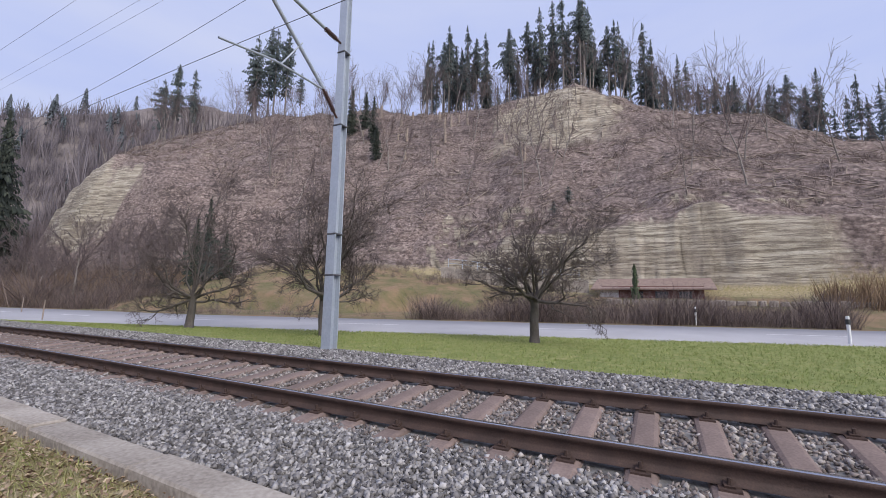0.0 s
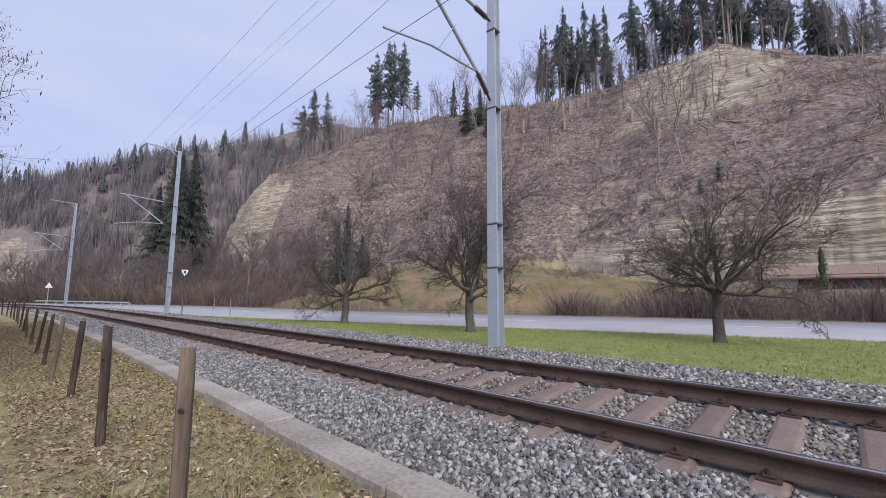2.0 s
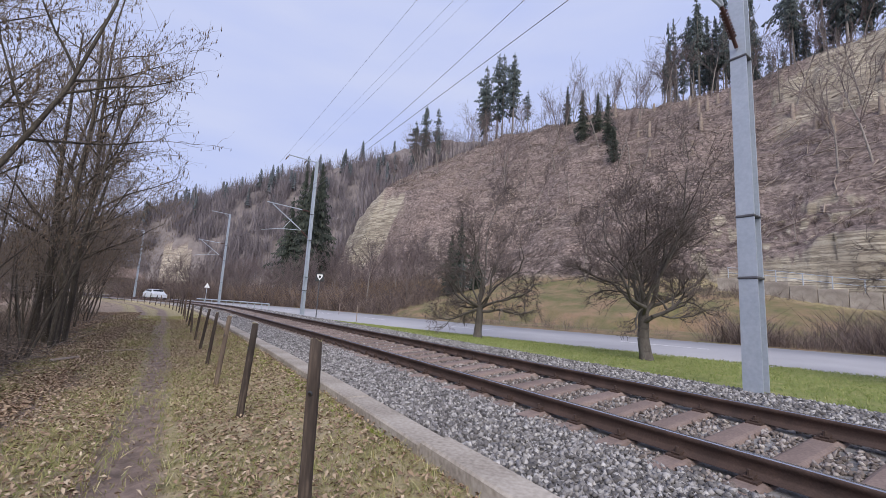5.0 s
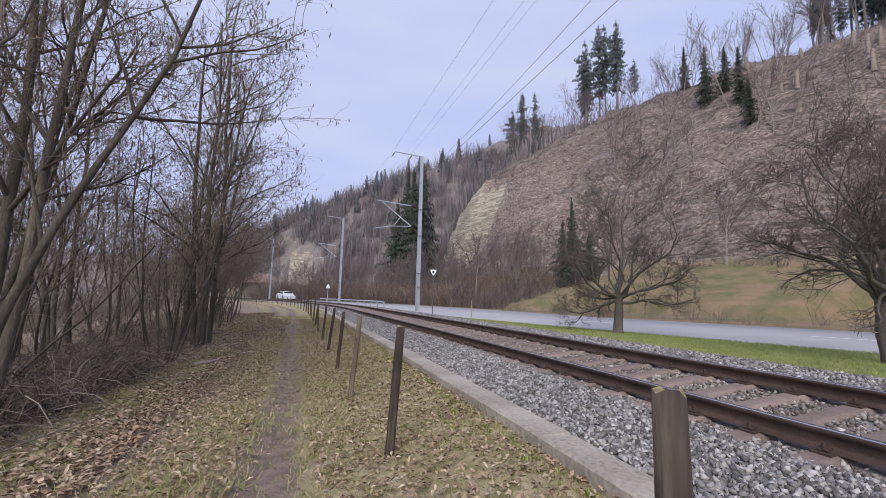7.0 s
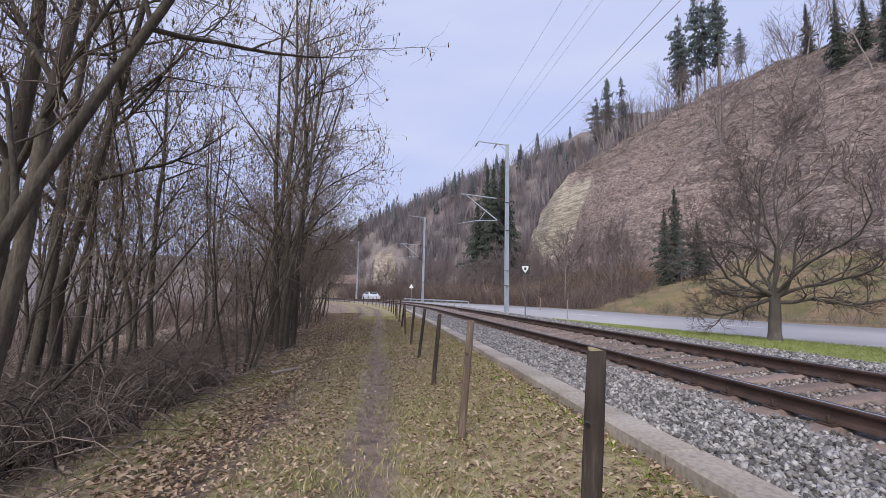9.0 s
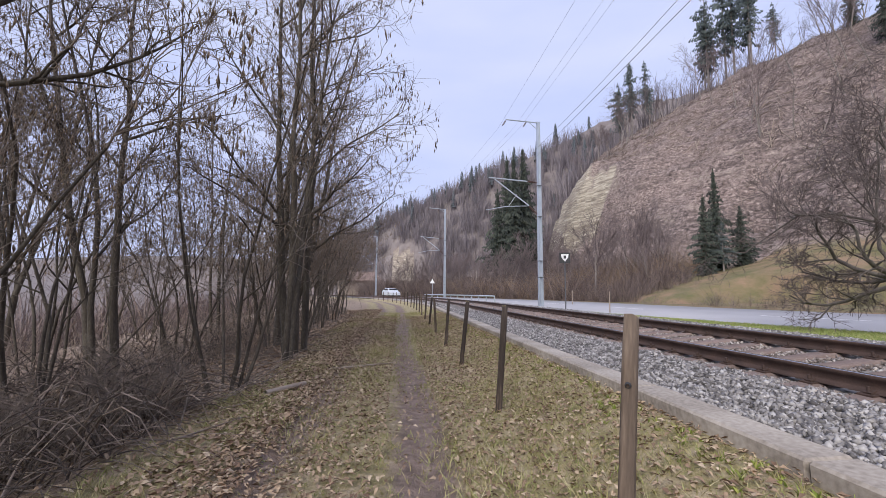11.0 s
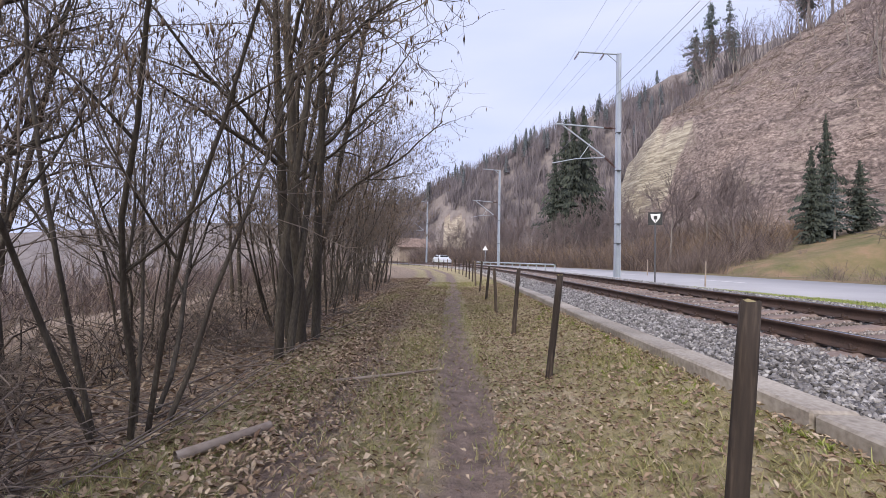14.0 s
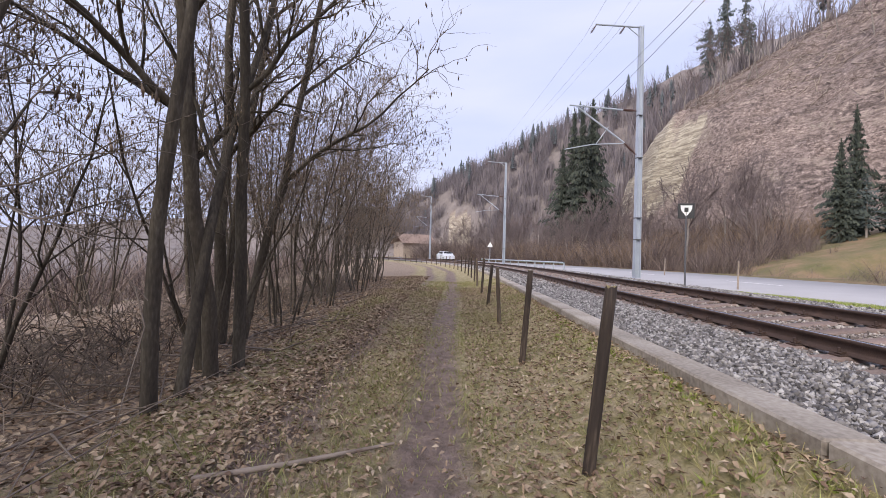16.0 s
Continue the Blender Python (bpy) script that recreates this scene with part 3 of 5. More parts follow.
# ---- kerb of concrete slabs ----
kerb = tagged(new("concrete_kerb"), "long low weathered concrete kerb holding the ballast", "kerb", kind="structure")
KL = 1.5
slab = box_mesh("slab", (0.25, KL - 0.012, 0.36), CONCRETE, 0.014, (0, 0, -0.18))
for k in range(-6, 44):
    y = k * KL + 0.4
    ob = part("slab", slab, kerb)
    ang = math.atan2(float(kerb_x(y + 0.5) - kerb_x(y - 0.5)), 1.0)
    ob.location = (float(kerb_x(y)) + 0.125, y, float(kerb_top(y)) + random.uniform(-0.012, 0.012))
    ob.rotation_euler = (random.uniform(-0.006, 0.006), random.uniform(-0.02, 0.02), -ang)

# ---- catenary masts ----
def mast(x, y, base, turn, num):
    """Galvanised mast with cantilever, all one thing; arms reach to -x."""
    m = new("catenary_mast")
    m.matrix_world = pose(x, y, base, 0, 0, turn)
    rows, w0, w1, H = [], 0.108, 0.078, 9.35
    bm = bmesh.new()
    # H-section mast
    rings = []
    for z, w in ((0, w0), (H, w1)):
        t, g = 0.022, 0.012
        out = [(-w, -w), (-w + t, -w), (-w + t, -g), (w - t, -g), (w - t, -w), (w, -w), (w, w), (w - t, w), (w - t, g), (-w + t, g), (-w + t, w), (-w, w)]
        rings.append([bm.verts.new((px, py, z)) for px, py in out])
    for q in range(12):
        bm.faces.new((rings[0][q], rings[0][(q + 1) % 12], rings[1][(q + 1) % 12], rings[1][q]))
    bm.faces.new(rings[1])
    part("mast", from_bm("mast", bm, STEEL), m, "galvanised steel H-section mast")
    foot = box_mesh("foot_plate", (0.34, 0.34, 0.03), STEEL, 0.006, (0, 0, -0.05))
    part("foot_plate", foot, m)
    part("foundation", box_mesh("foundation", (0.5, 0.5, 0.5), CONCRETE, 0.03, (0, 0, -0.35)), m, "concrete foundation")
    for z in (1.4, 2.2, 4.42, 6.0):
        k = w0 + (w1 - w0) * z / H
        part("clamp", box_mesh("clamp", (2 * k + 0.03, 2 * k + 0.02, 0.035), DARK_STEEL, 0.01, (0, 0, z)), m)
    zt, zb = 6.2, 4.55
    part("top_tube", rod_mesh("top_tube", [seg((-0.62, 0, zt), (-2.6, 0, zt + 0.12), 0.032)], STEEL), m)
    part("diagonal_tube", rod_mesh("diagonal_tube", [seg((-0.55, 0, zb + 0.42), (-2.3, 0, zt + 0.05), 0.034)], STEEL), m)
    part("registration_tube", rod_mesh("registration_tube", [seg((-0.6, 0, zb + 0.40), (-1.75, 0, zb + 0.33), 0.02), seg((-1.75, 0, zb + 0.33), (-2.75, 0, zb + 0.12), 0.018)], STEEL), m)
    part("brace", rod_mesh("brace", [seg((-1.15, 0, zb + 1.0), (-1.6, 0, zb + 0.34), 0.014)], STEEL), m)
    for a, b in (((-0.12, 0, zt - 0.03), (-0.66, 0, zt)), ((-0.12, 0, zb), (-0.58, 0, zb + 0.44))):
        a, b = Vector(a), Vector(b)
        rws = [seg(a, b, 0.025)]
        for i in range(9):
            c = a.lerp(b, 0.25 + 0.07 * i)
            d = (b - a).normalized() * 0.012
            rws.append(seg(c - d, c + d, 0.05))
        part("insulator", rod_mesh("insulator", rws, INSULATOR), m, "ribbed brown insulator")
    part("top_arm", rod_mesh("top_arm", [seg((0, 0, H - 0.05), (-1.7, 0, H + 0.02), 0.035), seg((-0.55, 0, H), (0, 0, H - 0.45), 0.02)], STEEL), m)
    for x0 in (-1.68, -0.6):
        rws = [seg((x0, 0, H), (x0 - 0.2, 0, H - 0.32), 0.018)]
        for i in range(6):
            c = Vector((x0, 0, H)).lerp(Vector((x0 - 0.2, 0, H - 0.32)), 0.25 + 0.11 * i)
            rws.append(seg(c, c + Vector((-0.008, 0, -0.013)), 0.045))
        part("insulator", rod_mesh("insulator", rws, INSULATOR), m, "ribbed brown insulator")
    return tagged(m, "tall galvanised steel catenary mast with cantilever beside the track", "catenary mast", "catenary masts")


MASTS = [(7.09, 8.41, 0.57, 2), (7.6, 31.5, 0.58, 2), (5.3, 54.6, 0.6, 8), (-3.0, 78.0, 0.6, 22)]
for k, (x, y, z, a) in enumerate(MASTS):
    mast(x, y, z, a, k)


def wire(x_off, z_off, r, sag, name, label, group):
    """A wire past all masts, from behind the camera to the last mast."""
    pts = [(6.9, -16.0, 0.6)] + [(x, y, z) for x, y, z, _ in MASTS]
    rws = []
    for a, b in zip(pts, pts[1:]):
        prev = None
        for i in range(13):
            t = i / 12
            p = (a[0] + (b[0] - a[0]) * t + x_off - 0.4 * min(1, max(0, (a[1] + (b[1] - a[1]) * t - 8.4) / 23)), a[1] + (b[1] - a[1]) * t, a[2] + (b[2] - a[2]) * t + z_off - sag * 4 * t * (1 - t))
            if prev:
                rws.append(seg(prev, p, r))
            prev = p
    tagged(new(name, rod_mesh(name, rws, WIRE, 5)), label, "wire", group)


wire(-2.2, 5.75, 0.0045, 0.62, "messenger_wire", "thin dark messenger wire over the track", "overhead wires")
wire(-2.3, 4.9, 0.0055, 0.05, "contact_wire", "thin dark contact wire over the track", "overhead wires")
wire(-1.7, 8.9, 0.004, 0.1, "feeder_wire", "thin dark feeder wire along the mast tops", "overhead wires")
wire(-0.8, 9.08, 0.0035, 0.1, "feeder_wire", "thin dark feeder wire along the mast tops", "overhead wires")
wire(-0.5, 9.08, 0.0035, 0.1, "feeder_wire", "thin dark feeder wire along the mast tops", "overhead wires")

# ---- fence posts ----
def post_mesh(r, h, rng, dark):
    bm = bmesh.new()
    n, rings = 10, 7
    prev, lean = None, (rng.uniform(-0.03, 0.03), rng.uniform(-0.02, 0.02))
    wob = [1 + rng.uniform(-0.1, 0.1) for _ in range(n)]
    for k in range(rings):
        z = -0.25 + (h + 0.25) * k / (rings - 1)
        row = []
        for i in range(n):
            a = 2 * math.pi * i / n
            rr = r * wob[i] * (1 - 0.06 * k / rings) * (1 + rng.uniform(-0.03, 0.03)) * (0.93 if k == rings - 1 else 1)
            row.append(bm.verts.new((lean[0] * z + rr * math.cos(a), lean[1] * z + rr * math.sin(a), z + (rng.uniform(-0.012, 0.012) if k == rings - 1 else 0))))
        if prev:
            for i in range(n):
                f = bm.faces.new((prev[i], prev[(i + 1) % n], row[(i + 1) % n], row[i]))
                f.smooth = True
        prev = row
    bm.faces.new(prev).material_index = 1
    me = from_bm("post", bm, DARK_WOOD if dark else POST_WOOD)
    me.materials.append(END_GRAIN)
    return me


prng = random.Random(8)
post_rows = [(1.50, 6.0, 0.93, 0, 0), (1.56, 8.24, 0.93, 1, -1), (1.63, 10.85, 0.94, 1, 2), (1.61, 13.05, 1.0, 0, 4), (1.66, 15.4, 1.0, 1, 3), (1.69, 18.05, 1.0, 1, 5), (1.68, 20.25, 0.98, 1, 3)]
y = 22.6
while y < 78:
    post_rows.append((1.68 + float(bend(y)) * 1.0, y, prng.uniform(0.88, 1.02), prng.random() < 0.7, prng.uniform(-3, 6)))
    y += 2.4 + prng.uniform(-0.12, 0.12)
for x, y, h, dark, lean in post_rows:
    ob = new("fence_post", post_mesh(0.034, h, prng, dark))
    ob.location = (x, y, top_at(x, y))
    ob.rotation_euler = (0, radians(lean), 0)
    if y < 18 and not (dark and y > 11):
        kz = h * 0.72
        part("knot", rod_mesh("knot", [seg((-0.02, -0.026, kz), (-0.026, -0.035, kz), 0.014, 0.008)], BLACK, 8), ob, "dark knot hole")
    tagged(ob, "dark weathered round wooden fence post in dry grass" if dark else "grey-brown weathered round wooden fence post in dry grass", "fence post", "fence posts along the path")


# ---- trees ----
def grow(rows, tips, rng, p, d, length, r, depth, spread, up, kink=0.22, nseg=5, kids=(4, 7), taper=0.45, start=0.3, reach=1.0):
    """Branching wood: rows[depth] receives tube rows, tips the outer ends."""
    step = length / nseg
    pts = [p.copy()]
    d = d.normalized()
    r_end = r * taper
    for i in range(nseg):
        d = (d + Vector((rng.gauss(0, kink), rng.gauss(0, kink), rng.gauss(0, kink) + up))).normalized()
        q = p + d * step
        a, b = r + (r_end - r) * i / nseg, r + (r_end - r) * (i + 1) / nseg
        rows[depth].append((*p, *q, a, b))
        p = q
        pts.append(p.copy())
    tips.append((p.copy(), d.copy()))
    if depth == 0:
        return
    for _ in range(rng.randint(*kids)):
        t = rng.uniform(start, 1.0) * nseg
        i = min(int(t), nseg - 1)
        q = pts[i].lerp(pts[i + 1], t - i)
        dd = (pts[i + 1] - pts[i]).normalized()
        side = Vector((rng.gauss(0, 1), rng.gauss(0, 1), rng.gauss(0, 0.7)))
        side = (side - dd * side.dot(dd)).normalized()
        nd = dd + side * spread * rng.uniform(0.7, 1.4)
        k = 1 - 0.55 * (t / nseg)
        grow(rows, tips, rng, q, nd, length * rng.uniform(0.35, 0.62) * (k + 0.3) * reach, max(r * 0.48 * k + 0.0015, 0.0024), depth - 1, spread, up * 0.8, min(kink * 1.7, 0.28), max(3, nseg - 1), kids, taper, 0.15)


def wood_parts(stem_name, stems, trunk_mat, twig_mat, thick=6, rough=3, split=0.012):
    """Splits branch rows into a trunk-and-limb mesh and a twig mesh."""
    rows = np.array([r for rr in stems for r in rr])
    big = rows[rows[:, 6] >= split]
    small = rows[rows[:, 6] < split]
    out = []
    if len(big):
        v, f = tubes(big, thick)
        out.append((stem_name, mk(stem_name, v, f, trunk_mat, True)))
    if len(small):
        v, f = tubes(small, rough)
        out.append(("crown", mk("crown", v, f, twig_mat)))
    return out


def spindle_mesh(name, pts, length, r, mat, rng):
    v, f = [], []
    for p in pts:
        l = length * rng.uniform(0.6, 1.3)
        k = len(v)
        sway = Vector((rng.gauss(0, 0.15), rng.gauss(0, 0.15), -1)).normalized()
        m = p + sway * l * 0.5
        v += [tuple(p), (m.x + r, m.y, m.z), (m.x - r * 0.5, m.y + r * 0.87, m.z), (m.x - r * 0.5, m.y - r * 0.87, m.z), tuple(p + sway * l)]
        f += [(k, k + 1, k + 2), (k, k + 2, k + 3), (k, k + 3, k + 1), (k + 4, k + 2, k + 1), (k + 4, k + 3, k + 2), (k + 4, k + 1, k + 3)]
    return mk(name, v, f, mat)


def thing_of(name, meshes, m, label, category, group=""):
    e = new(name)
    e.matrix_world = m
    for nm, me in meshes:
        ob = part(nm, me, e)
        if nm == "catkin_cover":
            tagged(ob, "hanging yellow-brown catkins", kind="stuff")
    return tagged(e, label, category, group)


# orchard trees: short trunk, low spreading crown of fine upright twigs
def orchard_tree(seed, h, trunk_h, wide):
    rng = random.Random(seed)
    rows, tips = [[] for _ in range(5)], []
    p, d = Vector((0, 0, -0.15)), Vector((rng.uniform(-0.1, 0.1), rng.uniform(-0.1, 0.1), 1))
    r = 0.16
    for i in range(4):
        q = p + d.normalized() * (trunk_h + 0.15) / 4 + Vector((rng.gauss(0, 0.03), rng.gauss(0, 0.03), 0))
        rows[4].append((*p, *q, r * (1.25 if i == 0 else 1), r * 0.92))
        r *= 0.94
        p = q
    for k in range(13):
        a = k * 2.4 + rng.uniform(-0.3, 0.3)
        el = rng.uniform(0.2, 0.75) if k < 7 else rng.uniform(0.9, 1.4)
        dd = Vector((math.cos(a) * math.cos(el), math.sin(a) * math.cos(el), math.sin(el)))
        grow(rows, tips, rng, p - Vector((0, 0, rng.uniform(0, 0.35))), dd, wide * rng.uniform(0.8, 1.1) * (1 if k < 7 else h / wide / 1.45), 0.062 if k < 7 else 0.042, 3, 0.95, 0.09, 0.27, 6, (7, 9), 0.28, 0.2, 0.9)
    rows = [[(*q[:6], max(q[6], 0.0045), max(q[7], 0.0038)) for q in rr] for rr in rows]
    return wood_parts("trunk", rows, ORCHARD_BARK, ORCHARD_TWIG, 6, 3, 0.012)


for seed, x, y, h, th, w, lean in ((1, 13.3, 6.15, 4.4, 1.4, 2.0, 4), (5, 11.1, 12.25, 5.2, 1.25, 2.3, -3), (9, 10.95, 19.0, 6.2, 1.35, 2.4, 0)):
    thing_of("orchard_tree", orchard_tree(seed, h, th, w), pose(x, y, top_at(x, y), 0, lean, seed * 40), "bare fruit tree with a low spreading crown on the lawn", "tree", "orchard trees on the lawn")


# hazel and alder thicket along the path
def thicket_clump(seed, stems, h, r, flare, catkins):
    """Several stems from one stool, with wandering side branches and fine twigs."""
    rng = random.Random(seed)
    tips, out, twigs = [], [], []
    bushy = stems > 5
    for k in range(stems):
        rows = [[] for _ in range(4)]
        a = 6.283 * k / stems + rng.uniform(-0.5, 0.5)
        lean = flare * rng.uniform(0.25, 1.0)
        d = Vector((math.cos(a) * lean, math.sin(a) * lean, 1))
        foot = Vector((math.cos(a) * (0.2 if bushy else 0.17), math.sin(a) * (0.2 if bushy else 0.17), -0.12))
        rr = r * rng.uniform(0.55, 1.0)
        if bushy:
            grow(rows, tips, rng, foot, d, h * rng.uniform(0.6, 1.0), rr, 3, 0.75, 0.045, 0.10, 8, (5, 6), 0.25, 0.22, 0.72)
        else:
            grow(rows, tips, rng, foot, d, h * rng.uniform(0.75, 1.0), rr, 3, 0.9, 0.04, 0.055, 10, (7, 9), 0.22, 0.24, 0.5)
        flat = [q for level_rows in rows for q in level_rows]
        big = [q for q in flat if q[6] >= 0.009]
        twigs += [q for q in flat if q[6] < 0.009]
        if big:
            v, f = tubes(big, 6)
            out.append(("stem", mk("stem", v, f, BARK, True)))
    v, f = tubes(twigs, 3)
    out.append(("crown", mk("crown", v, f, TWIG)))
    if catkins:
        pts = []
        for p, d in tips:
            if p.z > 1.8 and rng.random() < 0.7:
                for _ in range(rng.randint(1, 2)):
                    pts.append(p - d * rng.uniform(0, 0.25))
        out.append(("catkin_cover", spindle_mesh("catkins", pts, 0.085, 0.010, CATKIN, rng)))
    return out


HAZELS = [thicket_clump(20 + i, 7, 6.0, 0.03, 0.5, True) for i in range(4)]
STEMS = [thicket_clump(40 + i, 2 + i % 2, 9.5, 0.10, 0.14, True) for i in range(4)]
LOWS = [thicket_clump(60 + i, 16, 1.4, 0.009, 1.3, False) for i in range(3)]
trng = random.Random(4)


def plant(kind, x, y, s, label, category, group, spin=None):
    thing_of({"H": "hazel_bush", "S": "alder_tree", "L": "undergrowth_shrub"}[kind[0]], kind[1], pose(x, y, top_at(x, y), 0, 0, trng.uniform(0, 360) if spin is None else spin) @ Matrix.Diagonal((s, s, s, 1)), label, category, group)


TALL = "bare multi-stemmed alder with dark bark beside the path"
HAZ = "bare hazel bush with hanging catkins beside the path"
LOW = "low tangled bare undergrowth shrub on the leafy bank"
for i, (x, y, s) in enumerate(((-1.2, 18.85, 0.95), (-1.25, 19.7, 1.0), (-1.55, 12.35, 0.95), (-2.7, 14.6, 0.8), (-1.5, 11.6, 0.8), (-1.9, 21.0, 0.95), (-4.9, 25.0, 0.9), (-3.1, 17.4, 0.7), (-5.6, 18.6, 0.75), (-6.0, 13.0, 1.0), (-2.6, 30.0, 0.9), (-8.5, 22, 1.0), (-3.7, 36, 0.95))):
    plant(("S", STEMS[i % 4]), x, y, s, TALL, "tree", "alders beside the path")
for i, (x, y, s) in enumerate(((-1.35, 16.75, 0.85), (-2.6, 15.6, 0.75), (-3.1, 19.2, 0.8), (-1.75, 24.4, 0.85), (-2.3, 13.5, 0.75), (-4.4, 18.0, 0.85), (-1.95, 20.7, 0.75), (-1.7, 22.2, 0.75), (-1.75, 27.5, 0.85), (-2.0, 31.0, 0.9), (-3.4, 24.6, 1.0), (-7.2, 19.0, 0.65), (-2.0, 23.3, 0.9), (-2.3, 26.2, 0.95), (-2.6, 29.0, 0.95), (-2.9, 33.0, 1.0), (-3.2, 37.5, 1.0), (-3.9, 42.0, 1.05), (-4.8, 48.0, 1.05), (-5.2, 28.0, 0.95), (-3.3, 12.0, 0.7), (-6.0, 54, 1.1), (-7.5, 60, 1.1), (-9.0, 13.5, 0.9), (-6.8, 36, 1.1), (-6.6, 24.5, 0.8), (-8.6, 26, 1.1), (-4.2, 31.5, 1.0))):
    plant(("H", HAZELS[(i * 3 + 1) % 4]), x + float(bend(y)) * 0.8, y, s, HAZ, "bush", "hazel bushes beside the path")
for i in range(30):
    y = trng.uniform(11.0, 34) if i % 2 else trng.uniform(12.5, 19)
    x = -1.55 - trng.random() ** 1.4 * 5.0
    plant(("L", LOWS[i % 3]), x, y, trng.uniform(0.3, 0.65), LOW, "shrub", "undergrowth beside the path")


# ---- conifers ----
def conifer(seed, h, wide, bare, mat, levels=20, per=7, point=0.8):
    """Spruce: trunk and drooping needle sprays in uneven whorls; bare is the bald share of the trunk."""
    rng = random.Random(seed)
    v, f = [], []
    sides = [rng.uniform(0.55, 1.2) for _ in range(8)]
    for k in range(levels):
        t = k / (levels - 1)
        z = h * (bare + (1 - bare) * t) + rng.uniform(-0.2, 0.2)
        reach = wide * (1 - t) ** point * (0.5 + 0.5 * min(1, t * 3.5)) * rng.uniform(0.45, 1.2) + 0.12
        for i in range(per):
            if rng.random() < 0.34:
                continue
            a = 6.283 * i / per + rng.uniform(-0.4, 0.4)
            ln = reach * rng.uniform(0.5, 1.2) * sides[int(a / 0.786) % 8]
            c, s = math.cos(a), math.sin(a)
            rise = 0.3 * ln if t > 0.6 else 0.05 * ln
            for j in range(6):
                d0, d1 = ln * j / 6.4, ln * (j + 1.5) / 6.4
                w = (0.07 * ln * (1 - j / 7) + 0.05) * rng.uniform(0.4, 1.5)
                z0 = z + rise * j / 6 - 0.30 * d0 + rng.uniform(-0.08, 0.08)
                z1 = z + rise * j / 6 - 0.42 * d1 + rng.uniform(-0.4, 0.15)
                n = len(v)
                v += [(c * d0, s * d0, z0), (c * (d0 + d1) / 2 - s * w, s * (d0 + d1) / 2 + c * w, z1 - 0.15), (c * d1, s * d1, z1), (c * (d0 + d1) / 2 + s * w, s * (d0 + d1) / 2 - c * w, z1 - 0.15)]
                f += [(n, n + 1, n + 2), (n, n + 2, n + 3)]
    crown = mk("crown", v, f, mat)
    tv, tf = tubes([seg((0, 0, -0.6), (0.05, 0, h * 0.5), 0.007 * h + 0.03, 0.005 * h + 0.02), seg((0.05, 0, h * 0.5), (0, 0, h), 0.005 * h + 0.02, 0.015)], 6)
    return [("trunk", mk("trunk", tv, tf, PALE_BARK if mat is NEEDLES else BARK, True)), ("crown", crown)]


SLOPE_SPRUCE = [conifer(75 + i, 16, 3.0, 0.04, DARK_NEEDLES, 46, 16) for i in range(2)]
SPRUCE = [conifer(70 + i, 16, (2.2, 1.7, 2.3, 1.6)[i], (0.25, 0.42, 0.55, 0.35)[i], NEEDLES, 26, 9, 0.7) for i in range(4)]
PINES = [conifer(80 + i, 18, 2.5, 0.38, NEEDLES, 24, 9, 0.5) for i in range(2)]
crng = random.Random(12)


def set_tree(name, variant, x, y, s, label, group, sink=0.1, wide=1.0):
    return thing_of(name, variant, pose(x, y, top_at(x, y) - sink, 0, 0, crng.uniform(0, 360)) @ Matrix.Diagonal((s * wide, s * wide, s, 1)), label, "tree", group)


RIDGE = "dark green spruce standing on the wooded ridge"
for x, y, s in ((57, 106, 1.1), (59, 110, 1.25), (57.5, 113, 1.15), (60, 117, 1.05), (62, 108, 1.05), (59, 102, 0.6), (80, 100, 1.75), (83, 106, 1.95), (79, 94, 1.5), (82, 111, 1.8), (86, 117, 1.5), (78, 87, 0.75), (85, 101, 1.7), (84, 113, 1.6)):
    set_tree("ridge_pine", PINES[crng.randrange(2)], x, y, s, "tall dark pine with a bald lower trunk on the ridge", "pines on the ridge", 0.3)
for i in range(78):
    y = crng.uniform(2, 52)
    x = 74 + crng.uniform(0, 14) + (3 if y < 12 else 0)
    set_tree("ridge_spruce", SPRUCE[i % 4], x, y, crng.uniform(0.65, 1.4), RIDGE, "spruces on the ridge", 0.4)
for i in range(70):
    y = crng.uniform(-50, 4)
    x = 80 + crng.uniform(0, 18) - max(0, -18 - y) * 0.5
    set_tree("ridge_spruce", SPRUCE[i % 4], x, y, crng.uniform(0.55, 0.95), RIDGE, "spruces on the ridge", 0.4)
for i in range(60):
    y = crng.uniform(-60, 45)
    set_tree("ridge_spruce", SPRUCE[i % 4], crng.uniform(92, 112) - max(0, -18 - y) * 0.4, y, crng.uniform(0.6, 1.1), RIDGE, "spruces on the ridge", 0.4)
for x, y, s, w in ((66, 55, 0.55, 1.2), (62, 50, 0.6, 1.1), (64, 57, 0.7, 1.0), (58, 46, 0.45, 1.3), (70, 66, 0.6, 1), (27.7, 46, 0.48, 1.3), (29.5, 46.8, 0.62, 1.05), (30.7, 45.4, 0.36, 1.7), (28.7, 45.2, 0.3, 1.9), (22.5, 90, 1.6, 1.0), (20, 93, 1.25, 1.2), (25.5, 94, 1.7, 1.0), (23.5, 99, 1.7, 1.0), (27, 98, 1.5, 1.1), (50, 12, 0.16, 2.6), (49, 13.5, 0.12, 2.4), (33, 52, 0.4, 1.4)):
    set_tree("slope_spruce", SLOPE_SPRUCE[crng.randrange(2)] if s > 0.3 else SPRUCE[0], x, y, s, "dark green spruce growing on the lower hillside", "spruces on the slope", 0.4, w)


